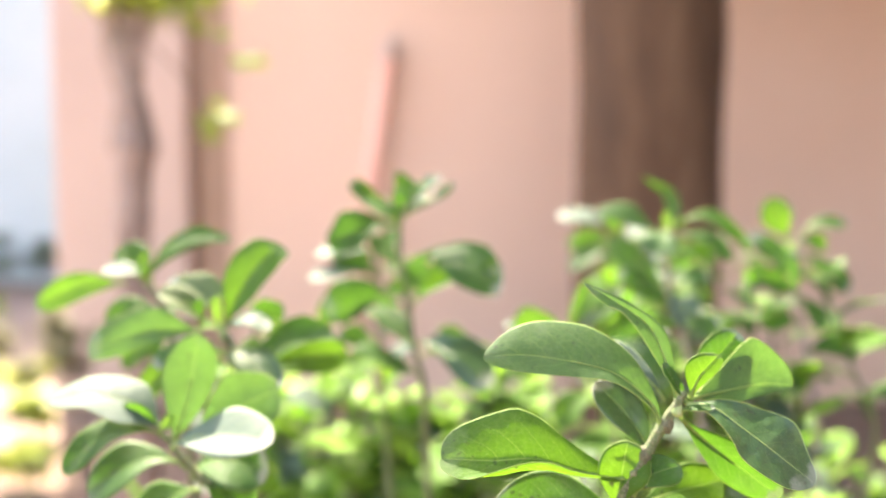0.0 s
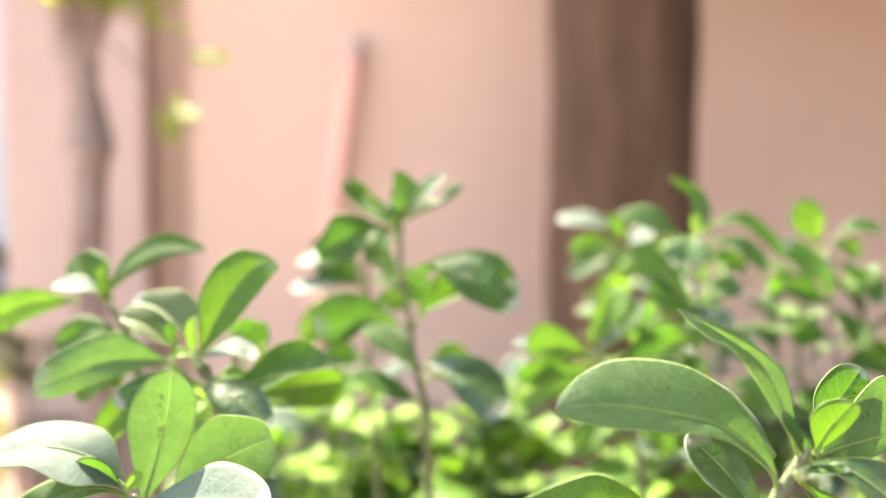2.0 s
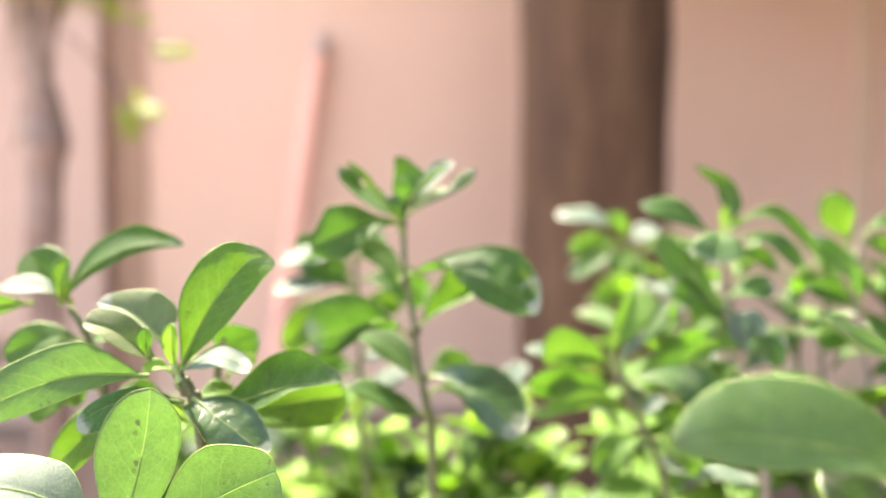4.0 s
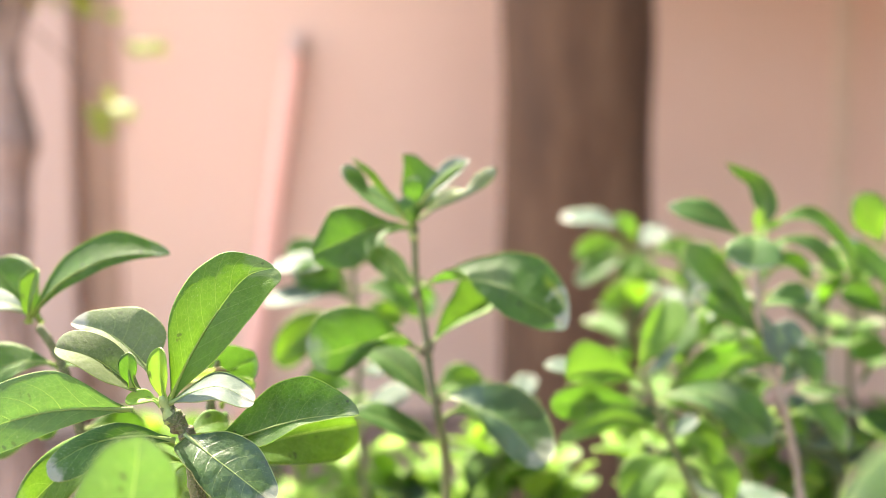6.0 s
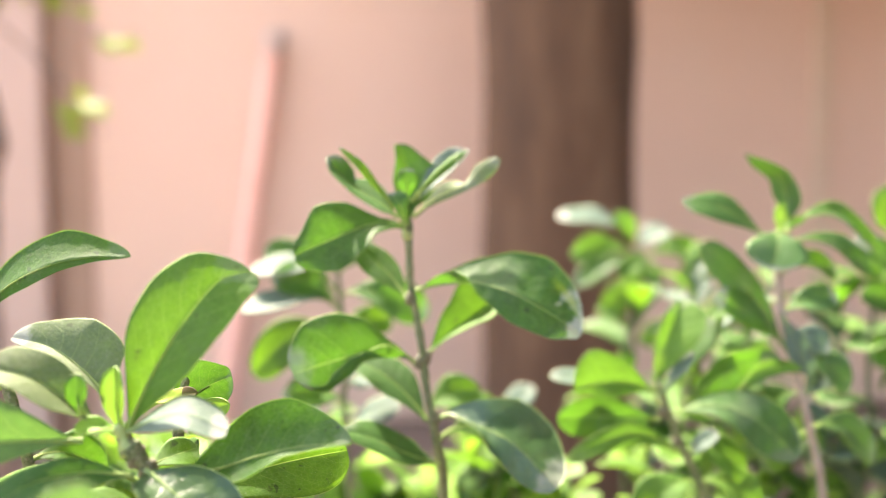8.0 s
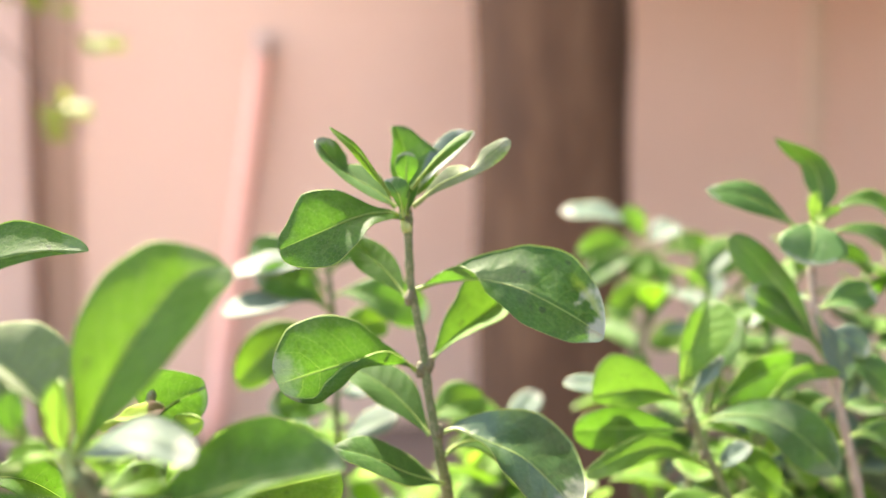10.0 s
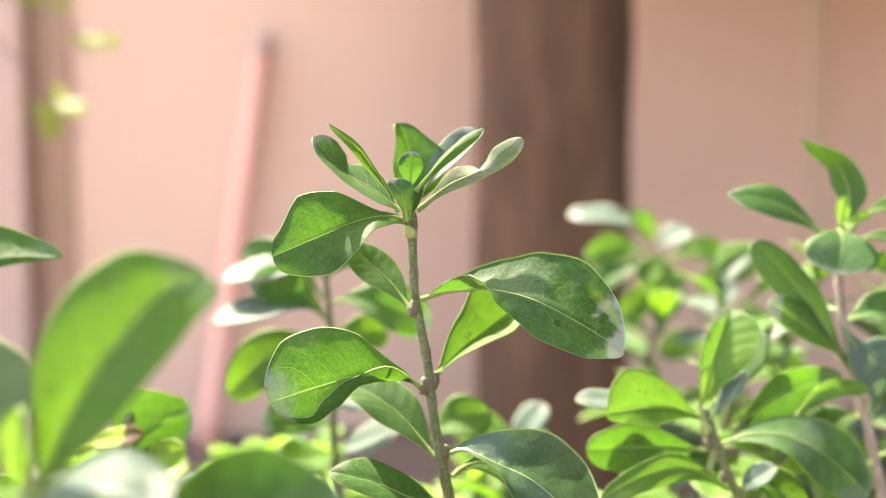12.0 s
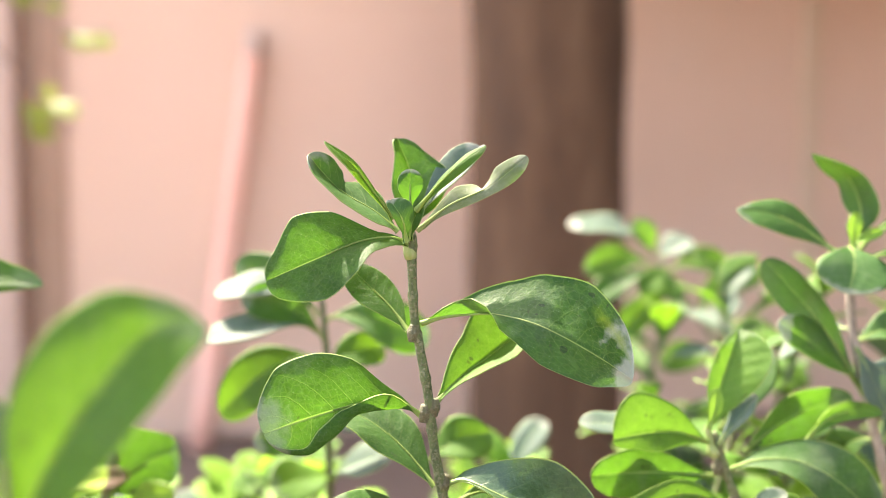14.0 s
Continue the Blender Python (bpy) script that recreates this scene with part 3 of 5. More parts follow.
slim = thing("young_tree", (-0.865, 2.4, 0), "slender crooked grey-brown tree with sunlit yellow-green leaves", "tree")
at_s = Vector((-0.865, 2.4, 0))
line = smooth_line([(0.0, 0, -0.05), (0.01, 0, 0.4), (-0.005, 0, 0.8), (0.005, 0, 1.05), (0.012, 0, 1.18), (-0.03, 0.01, 1.35), (-0.05, 0.02, 1.6), (0.02, 0.05, 2.2)], 9)
part("trunk", tube(line, lambda s: 0.050 - 0.010 * s + 0.012 * math.exp(-((s - 0.5) / 0.04) ** 2), 16, 0.2, 9), grey_bark, slim, at=at_s)
for n, (z, dx, dy, dz) in enumerate(((1.10, 0.10, -0.02, 0.42), (1.40, -0.3, 0.1, 0.30), (1.62, 0.42, 0.03, -0.04), (1.75, -0.25, -0.2, 0.4))):
    arm = smooth_line([(0, 0, 0), (dx * 0.5, dy * 0.5, dz * 0.6 + 0.03), (dx, dy, dz)], 5)
    part("limb", tube(arm, lambda s: (0.042 if n == 0 else 0.014) * (1 - 0.6 * s), 8, 0.2, 12, n), grey_bark, slim, at=at_s + Vector((-0.04, 0.02, z)))
for n, bend in enumerate((((0, 0, 0), (0.16, -0.03, -0.01), (0.30, -0.05, -0.09), (0.43, -0.06, -0.10)), ((0, 0, 0), (0.10, -0.02, -0.08), (0.24, -0.04, -0.22), (0.33, -0.05, -0.33)))):
    part("twig", tube(smooth_line(bend, 6), lambda s: 0.006 - 0.004 * s, 6, 0.25, 30, n), grey_bark, slim, at=at_s + Vector((-0.03, 0.0, 1.47)))
twigs = smooth_line([(0.02, 0, 0.0), (0.16, -0.02, -0.06), (0.22, -0.03, -0.22), (0.20, -0.03, -0.36)], 6)
drooping = part("twig", tube(twigs, lambda s: 0.004 - 0.002 * s, 6, 0.2, 30), grey_bark, slim, at=at_s + Vector((0.0, 0, 1.60)))
for dx, dz, length, w, face in ((0.188, 1.198, 0.09, 0.066, (-0.24, -0.52, 0.82)), (0.243, 1.208, 0.085, 0.05, (0.5, -0.6, 0.3)), (0.198, 1.158, 0.08, 0.045, (-0.2, -0.7, 0.7)), (0.228, 1.238, 0.05, 0.035, (-0.3, -0.9, 0.2)),
                                (0.283, 1.358, 0.085, 0.06, (-0.24, -0.52, 0.82)), (0.333, 1.358, 0.07, 0.035, (0.3, -0.9, 0.2)), (0.23, 1.43, 0.07, 0.05, (0.05, -0.55, 0.83)), (0.17, 1.445, 0.07, 0.05, (-0.2, -0.6, 0.8))):
    leaf(drooping, at_s + Vector((dx, -0.05, dz)), at_s + Vector((dx + 0.8 * length, -0.07, dz - 0.35 * length)), face, w, 0.05, 0.1, 0, far_leaf, 8)
crown(slim, (-0.95, 2.35, 1.585), (0.40, 0.30, 0.17), 330, 0.08, far_leaf, 8, at_s + Vector((0, 0, 1.6)))

hedge = thing("dry_bush", (-1.32, 3.0, 0), "small olive-brown bush on bare earth by the pillar", "bush")
for n in range(7):
    c, d = math.cos(n * 0.9), math.sin(n * 0.9)
    arm = smooth_line([(0.03 * c, 0.03 * d, -0.02), (0.04 * c, 0.04 * d, 0.2), (0.09 * c, 0.09 * d, 0.5)], 5)
    part("branch", tube(arm, lambda s: 0.010 - 0.007 * s, 7, 0.2, 20, n), grey_bark, hedge, at=(-1.32, 3.0, 0))
crown(hedge, (-1.32, 3.0, 0.46), (0.13, 0.13, 0.15), 420, 0.05, olive_leaf, 9, (-1.32, 3.0, 0.4))
for n, (x, y, size) in enumerate(((-1.98, 3.9, 1.0), (-1.62, 3.35, 0.8), (-2.45, 4.6, 1.2), (-1.35, 2.75, 0.7), (-3.0, 5.6, 1.3), (-2.1, 5.0, 1.1), (-1.75, 2.95, 0.6))):
    weed = tagged(thing("weed_tuft", (x, y, 0), "yellow-green weed tuft on sunlit earth", "weed"), group="weeds on the bare earth")
    part("stem", tube(smooth_line([(0, 0, -0.02), (0.01, 0, 0.1), (0.0, 0.01, 0.2 * size)], 4), lambda s: 0.006 - 0.003 * s, 6, 0.2, 9, 3 + n), green_stem, weed, at=(x, y, 0))
    crown(weed, (x, y, 0.15 * size), (0.13 * size, 0.11 * size, 0.10 * size), 240, 0.06, olive_leaf if n % 3 == 2 else far_leaf, 77 + n, (x, y, 0.1))
row = thing("hedge", (-4.5, 8.5, 0), "low dark green hedge along the pale house", "hedge")
for n in range(14):
    x = -7.3 + 0.42 * n
    part("stem", tube(smooth_line([(0, 0, -0.02), (0.02, 0, 0.15), (0.05 - 0.1 * (n % 2), 0.02, 0.34)], 4), lambda s: 0.012 - 0.007 * s, 7, 0.2, 9, n), grey_bark, row, at=(x, 8.5, 0))
    crown(row, (x, 8.5, 0.30), (0.30, 0.24, 0.22), 260, 0.08, dark_leaf, 40 + n, (x, 8.5, 0.2))

# ---- the shrubs ----
left_shrub = shrub("shrub", (-0.10, 0.58, 0), "glossy green shrub with obovate leaves, yellow-green young tips")
middle_shrub = shrub("shrub", (0.02, 0.74, 0), "green shrub with an upright shoot and dusty rounded leaves")
right_front_shrub = shrub("shrub", (0.10, 0.40, 0), "low leathery-leaved green shrub with a leaning shoot")
right_shrub = shrub("shrub", (0.20, 0.78, 0), "bushy green shrub with pale sunlit leaves before the trunk")

middle_stem = stem(middle_shrub, [(-0.0320, 0.6070, 0.9836), (-0.0318, 0.6070, 0.9787), (-0.0309, 0.6070, 0.9707), (-0.0299, 0.6070, 0.9488), (-0.0282, 0.6070, 0.9388), (-0.0250, 0.6070, 0.9205), (-0.0230, 0.6070, 0.9021), (-0.0196, 0.6070, 0.8831), (-0.0141, 0.6166, 0.8542)], 0.0014, 0.0018, 0.0012)
shoot_tip(middle_stem, (-0.0310, 0.6070, 0.9692), (-0.0336, 0.6050, 0.9831), 0.0021, 0.001)
knot(middle_stem, (-0.0197, 0.6070, 0.8886), 0.0031)
knot(middle_stem, (-0.0230, 0.6070, 0.9161), 0.0027)
knot(middle_stem, (-0.0263, 0.6070, 0.9141), 0.0028)
knot(middle_stem, (-0.0301, 0.6070, 0.9429), 0.0029)
blade(middle_stem, [(-0.0274, 0.6070, 0.9462), (-0.0212, 0.6030, 0.9487), (-0.0136, 0.5990, 0.9500), (-0.0056, 0.5930, 0.9509), (0.0051, 0.5870, 0.9491), (0.0140, 0.5830, 0.9455), (0.0289, 0.5790, 0.9369), (0.0390, 0.5770, 0.9299)], [(0.09, (0.0019, -0.0177, 0.0234)), (0.2, (-0.0001, -0.0086, 0.0159)), (0.31, (-0.0024, -0.0063, 0.0050)), (0.42, (-0.0046, -0.0042, -0.0058)), (0.6, (-0.0041, -0.0026, -0.0111)), (0.8, (-0.0005, -0.0021, -0.0118)), (0.93, (-0.0001, -0.0011, -0.0094))], [(0.2, (0.0073, 0.0104, 0.0153)), (0.31, (0.0022, 0.0124, 0.0125)), (0.45, (0.0035, 0.0139, 0.0139)), (0.6, (0.0038, 0.0150, 0.0175)), (0.78, (0.0081, 0.0160, 0.0210)), (0.92, (0.0122, 0.0156, 0.0180))], large, sharp=0.62)
blade(middle_stem, [(-0.0276, 0.6070, 0.9134), (-0.0346, 0.6030, 0.9190), (-0.0451, 0.5990, 0.9210), (-0.0531, 0.5970, 0.9205), (-0.0669, 0.5930, 0.9179), (-0.0815, 0.5890, 0.9144)], [(0.2, (-0.0071, -0.0084, 0.0100), (-0.0078, -0.0143, -0.0123)), (0.4, (-0.0079, -0.0068, -0.0004), (-0.0026, -0.0082, -0.0070)), (0.6, (-0.0041, -0.0060, -0.0041), (0.0026, -0.0071, -0.0142)), (0.8, (0.0015, -0.0044, -0.0088), (0.0047, -0.0044, -0.0174))], [(0.2, (-0.0058, 0.0051, 0.0117)), (0.4, (-0.0052, 0.0061, 0.0177)), (0.6, (-0.0056, 0.0059, 0.0187)), (0.8, (-0.0086, 0.0055, 0.0180)), (0.93, (-0.0093, 0.0039, 0.0135))], mature)
blade(middle_stem, [(-0.0302, 0.6070, 0.9727), (-0.0374, 0.6020, 0.9767), (-0.0487, 0.5970, 0.9761), (-0.0625, 0.5920, 0.9711), (-0.0801, 0.5890, 0.9639)], [(0.28, (-0.0034, -0.0144, -0.0070)), (0.45, (0.0009, -0.0113, -0.0101)), (0.7, (0.0026, -0.0080, -0.0126)), (0.9, (0.0002, -0.0051, -0.0114))], [(0.28, (0.0002, 0.0027, 0.0033)), (0.48, (-0.0055, 0.0050, 0.0124)), (0.72, (-0.0064, 0.0048, 0.0143)), (0.9, (-0.0045, 0.0036, 0.0087))], mature)
blade(middle_stem, [(-0.0318, 0.6090, 0.9433), (-0.0373, 0.6150, 0.9512), (-0.0452, 0.6210, 0.9593), (-0.0523, 0.6250, 0.9666)], [(0.6, (-0.0061, -0.0026, -0.0036))], [(0.6, (0.0072, 0.0026, 0.0024))], mature)
blade(middle_stem, [(-0.0223, 0.6070, 0.9178), (-0.0124, 0.6120, 0.9255), (-0.0005, 0.6170, 0.9319), (0.0152, 0.6220, 0.9418)], [(0.5, (-0.0074, 0.0017, 0.0106)), (0.75, (-0.0100, 0.0020, 0.0149))], [(0.5, (-0.0007, -0.0117, -0.0005)), (0.75, (0.0019, -0.0110, -0.0025))], bright)
blade(middle_stem, [(-0.0182, 0.6070, 0.8881), (-0.0130, 0.6030, 0.8907), (-0.0032, 0.5950, 0.8880), (0.0113, 0.5870, 0.8816), (0.0294, 0.5790, 0.8633)], [(0.27, (0.0014, -0.0102, -0.0021)), (0.5, (-0.0063, -0.0067, -0.0057)), (0.72, (-0.0075, -0.0052, -0.0072))], [(0.27, (0.0090, 0.0067, 0.0174)), (0.5, (0.0135, 0.0171, 0.0120)), (0.72, (0.0171, 0.0192, 0.0076)), (0.9, (0.0161, 0.0144, 0.0029))], glossy)
blade(middle_stem, [(-0.0226, 0.6090, 0.8869), (-0.0313, 0.6150, 0.8978), (-0.0413, 0.6210, 0.9065), (-0.0517, 0.6250, 0.9121)], [(0.5, (-0.0112, -0.0092, 0.0017))], [(0.4, (0.0094, 0.0080, 0.0029)), (0.75, (0.0076, 0.0097, 0.0052))], leathery)
blade(middle_stem, [(-0.0177, 0.6070, 0.8675), (-0.0333, 0.5990, 0.8755), (-0.0479, 0.5920, 0.8848), (-0.0620, 0.5850, 0.8911)], [(0.4, (0.0016, -0.0076, -0.0053)), (0.72, (-0.0048, -0.0096, -0.0003))], [(0.4, (0.0085, 0.0166, 0.0001)), (0.72, (0.0032, 0.0119, 0.0037))], leathery, sharp=0.75)
blade(middle_stem, [(-0.0355, 0.6070, 0.9787), (-0.0438, 0.6090, 0.9860), (-0.0538, 0.6110, 0.9921), (-0.0618, 0.6110, 1.0002), (-0.0659, 0.6090, 1.0054)], [(0.3, (0.0051, -0.0138, -0.0096)), (0.5, (-0.0016, -0.0105, -0.0025)), (0.8, (-0.0029, -0.0089, -0.0020))], [(0.3, (0.0082, 0.0198, 0.0084)), (0.45, (0.0055, 0.0123, 0.0069)), (0.52, (0.0031, 0.0087, 0.0050)), (0.6, (0.0015, 0.0059, 0.0028)), (0.68, (0.0038, 0.0088, 0.0044)), (0.85, (0.0052, 0.0074, 0.0052))], leathery)
blade(middle_stem, [(-0.0377, 0.6010, 0.9835), (-0.0466, 0.5970, 0.9948), (-0.0525, 0.5950, 1.0022), (-0.0610, 0.5950, 1.0090)], [(0.5, (-0.0026, -0.0032, -0.0005))], [(0.5, (0.0014, 0.0010, 0.0004))], young, sharp=0.9)
blade(middle_stem, [(-0.0317, 0.6110, 0.9790), (-0.0299, 0.6190, 0.9899), (-0.0291, 0.6250, 1.0008), (-0.0329, 0.6290, 1.0124)], [(0.5, (-0.0077, -0.0041, -0.0009)), (0.8, (-0.0049, -0.0035, 0.0022))], [(0.35, (0.0126, -0.0036, -0.0046)), (0.58, (0.0152, -0.0021, 0.0009)), (0.82, (0.0075, -0.0008, 0.0024))], mature)
blade(middle_stem, [(-0.0301, 0.6010, 0.9859), (-0.0219, 0.5970, 0.9959), (-0.0143, 0.5950, 1.0029), (-0.0064, 0.5970, 1.0082)], [(0.5, (0.0001, 0.0024, 0.0016))], [(0.5, (0.0030, -0.0010, -0.0009))], young, sharp=0.9)
blade(middle_stem, [(-0.0279, 0.6130, 0.9846), (-0.0174, 0.6190, 0.9952), (-0.0102, 0.6230, 1.0025), (-0.0028, 0.6250, 1.0096)], [(0.6, (-0.0041, 0.0035, 0.0053))], [(0.6, (0.0063, -0.0025, 0.0028))], waxy)
blade(middle_stem, [(-0.0287, 0.6070, 0.9790), (-0.0183, 0.6010, 0.9879), (-0.0068, 0.5970, 0.9934), (-0.0001, 0.5950, 0.9983), (0.0072, 0.5950, 1.0046)], [(0.35, (0.0009, 0.0031, 0.0075)), (0.5, (0.0018, 0.0041, 0.0044)), (0.56, (0.0015, 0.0022, 0.0011)), (0.62, (0.0006, 0.0026, 0.0018)), (0.78, (-0.0021, 0.0032, 0.0033))], [(0.35, (0.0010, -0.0012, -0.0036)), (0.6, (0.0035, -0.0021, -0.0013)), (0.82, (0.0045, -0.0010, -0.0017))], glaucous)
blade(middle_stem, [(-0.0316, 0.6050, 0.9865), (-0.0315, 0.6050, 0.9936), (-0.0311, 0.6070, 1.0004)], [(0.5, (-0.0045, -0.0006, -0.0000))], [(0.5, (0.0047, 0.0008, 0.0000))], mature)
blade(middle_stem, [(-0.0333, 0.6010, 0.9755), (-0.0353, 0.5970, 0.9835), (-0.0390, 0.5990, 0.9896)], [(0.55, (-0.0033, 0.0000, 0.0008))], [(0.55, (0.0045, 0.0015, 0.0029))], leathery)
leaf(middle_stem, (-0.0316, 0.6040, 0.9758), (-0.0281, 0.6020, 0.9885), (-0.47, -0.87, 0.16), 0.0058, 0.10, 0.40, 0, mature)
leaf(middle_stem, (-0.0165, 0.6070, 0.8792), (0.0226, 0.6259, 0.8632), (-0.04, -0.83, 0.55), 0.0232, 0.20, 0.25, -45, mature, bow=(-0.03, -0.18, 0.98))

rear_stem = stem(middle_shrub, [(-0.0597, 0.7500, 0.9478), (-0.0578, 0.7500, 0.9304), (-0.0558, 0.7500, 0.9011), (-0.0556, 0.7500, 0.8598), (-0.0550, 0.7500, 0.8300), (-0.0510, 0.7500, 0.7845)], 0.0014, 0.0022)
leaf(rear_stem, (-0.0612, 0.7500, 0.9421), (-0.1116, 0.7500, 0.9431), (-0.30, -0.43, 0.85), 0.0223, 0.12, 0.20, 0, waxy, bow=(-0.03, -0.18, 0.98))
leaf(rear_stem, (-0.0614, 0.7500, 0.9217), (-0.1147, 0.7295, 0.9228), (-0.30, -0.43, 0.85), 0.0252, 0.14, 0.20, 0, waxy, bow=(-0.03, -0.18, 0.98))
leaf(rear_stem, (-0.0607, 0.7500, 0.9304), (-0.1017, 0.7705, 0.9585), (-0.14, -0.82, 0.55), 0.0220, 0.10, 0.20, 45, mature, bow=(-0.03, -0.18, 0.98))
leaf(rear_stem, (-0.0585, 0.7500, 0.9187), (-0.0971, 0.7398, 0.9439), (-0.13, -0.75, 0.64), 0.0227, 0.10, 0.20, 45, mature, bow=(-0.03, -0.18, 0.98))
leaf(rear_stem, (-0.0572, 0.7500, 0.9070), (-0.1103, 0.7500, 0.8828), (-0.25, -0.90, 0.35), 0.0288, 0.15, 0.25, 45, young, bow=(-0.03, -0.18, 0.98))
leaf(rear_stem, (-0.0570, 0.7500, 0.9274), (-0.0029, 0.7500, 0.9172), (-0.05, -0.89, 0.45), 0.0278, 0.15, 0.25, -45, mature, bow=(-0.03, -0.18, 0.98))
leaf(rear_stem, (-0.0558, 0.7500, 0.9011), (-0.0266, 0.7500, 0.9134), (-0.15, -0.88, 0.46), 0.0204, 0.15, 0.25, -45, young, bow=(-0.03, -0.18, 0.98))
leaf(rear_stem, (-0.0577, 0.7500, 0.9420), (-0.0402, 0.7600, 0.9644), (-0.15, -0.92, 0.37), 0.0176, 0.10, 0.30, 0, mature)
leaf(rear_stem, (-0.0546, 0.7500, 0.8716), (-0.0259, 0.7303, 0.8841), (-0.30, -0.43, 0.85), 0.0258, 0.10, 0.25, 0, waxy, bow=(-0.03, -0.18, 0.98))
leaf(rear_stem, (-0.0547, 0.7500, 0.8597), (-0.0921, 0.7298, 0.8731), (-0.13, -0.75, 0.64), 0.0227, 0.10, 0.25, 45, mature, bow=(-0.03, -0.18, 0.98))
leaf(rear_stem, (-0.0534, 0.7500, 0.8448), (-0.0231, 0.7304, 0.8639), (-0.30, -0.43, 0.85), 0.0245, 0.10, 0.25, 0, waxy, bow=(-0.03, -0.18, 0.98))
leaf(rear_stem, (-0.0534, 0.7500, 0.8448), (-0.0843, 0.7299, 0.8503), (-0.11, -0.66, 0.75), 0.0256, 0.10, 0.25, 45, young, bow=(-0.03, -0.18, 0.98))
leaf(rear_stem, (-0.0106, 0.7000, 0.8668), (0.0186, 0.7000, 0.8802), (-0.14, -0.82, 0.55), 0.0226, 0.12, 0.25, -45, young, bow=(-0.03, -0.18, 0.98))

left_stem = stem(left_shrub, [(-0.1273, 0.4850, 0.9201), (-0.1243, 0.4850, 0.9149), (-0.1206, 0.4850, 0.9097), (-0.1187, 0.4850, 0.9020), (-0.1166, 0.4850, 0.8866), (-0.1107, 0.4850, 0.8621)], 0.0022, 0.0028, 0.001)
shoot_tip(left_stem, (-0.1248, 0.4850, 0.9143), (-0.1281, 0.4840, 0.9231), 0.003, 0.0012)
knot(left_stem, (-0.1201, 0.4850, 0.9090), 0.0035)
knot(left_stem, (-0.1231, 0.4850, 0.9131), 0.0037)
blade(left_stem, [(-0.1257, 0.4850, 0.9204), (-0.1181, 0.4820, 0.9366), (-0.1082, 0.4810, 0.9527), (-0.0988, 0.4830, 0.9638), (-0.0899, 0.4850, 0.9665)], [(0.3, (-0.0133, 0.0059, 0.0144)), (0.55, (-0.0092, 0.0053, 0.0134)), (0.76, (-0.0073, 0.0048, 0.0111)), (0.92, (-0.0061, 0.0032, 0.0087))], [(0.3, (0.0098, -0.0100, -0.0055)), (0.55, (0.0112, -0.0076, -0.0014)), (0.76, (0.0105, -0.0047, -0.0038)), (0.92, (0.0105, -0.0030, -0.0056))], young)
blade(left_stem, [(-0.1325, 0.4970, 0.9266), (-0.1417, 0.5030, 0.9351), (-0.1530, 0.5090, 0.9419), (-0.1653, 0.5130, 0.9445)], [(0.5, (-0.0031, -0.0032, -0.0012)), (0.8, (-0.0026, -0.0018, -0.0014))], [(0.35, (0.0170, 0.0046, 0.0076)), (0.6, (0.0106, 0.0033, 0.0092)), (0.82, (0.0025, 0.0036, 0.0066))], glaucous)
blade(left_stem, [(-0.1343, 0.4870, 0.9226), (-0.1439, 0.4870, 0.9311), (-0.1515, 0.4850, 0.9371), (-0.1616, 0.4830, 0.9408)], [(0.4, (0.0012, -0.0101, -0.0032)), (0.7, (-0.0010, -0.0079, -0.0020))], [(0.4, (0.0035, 0.0052, 0.0075)), (0.72, (-0.0016, 0.0064, 0.0072))], glaucous)
blade(left_stem, [(-0.1379, 0.4850, 0.9185), (-0.1586, 0.4770, 0.9209), (-0.1771, 0.4710, 0.9178), (-0.1952, 0.4650, 0.9102)], [(0.4, (0.0030, -0.0037, -0.0069)), (0.7, (-0.0012, -0.0031, -0.0095))], [(0.4, (0.0014, 0.0029, 0.0164)), (0.72, (-0.0069, 0.0030, 0.0094))], matt)
blade(left_stem, [(-0.1264, 0.4850, 0.9197), (-0.1170, 0.4790, 0.9252), (-0.1080, 0.4760, 0.9275), (-0.0962, 0.4730, 0.9228)], [(0.5, (0.0012, -0.0089, -0.0028)), (0.8, (0.0011, -0.0061, -0.0037))], [(0.5, (0.0018, 0.0062, 0.0039)), (0.8, (0.0026, 0.0060, 0.0027))], waxy)
blade(left_stem, [(-0.1139, 0.4890, 0.9047), (-0.1014, 0.4890, 0.9069), (-0.0885, 0.4850, 0.9116), (-0.0759, 0.4830, 0.9143), (-0.0612, 0.4810, 0.9153)], [(0.38, (-0.0009, -0.0046, -0.0068)), (0.6, (0.0016, -0.0031, -0.0010)), (0.82, (0.0016, -0.0022, -0.0007))], [(0.25, (-0.0093, 0.0076, 0.0084)), (0.47, (-0.0032, 0.0079, 0.0137)), (0.68, (-0.0010, 0.0070, 0.0136)), (0.88, (0.0018, 0.0060, 0.0091))], mature, sharp=0.68)
blade(left_stem, [(-0.1243, 0.4850, 0.9074), (-0.1357, 0.4790, 0.9110), (-0.1482, 0.4710, 0.9108), (-0.1597, 0.4650, 0.9053)], [(0.5, (0.0027, -0.0064, -0.0056)), (0.76, (0.0004, -0.0053, -0.0078))], [(0.5, (0.0008, 0.0018, 0.0053)), (0.76, (-0.0031, 0.0020, 0.0028))], leathery)
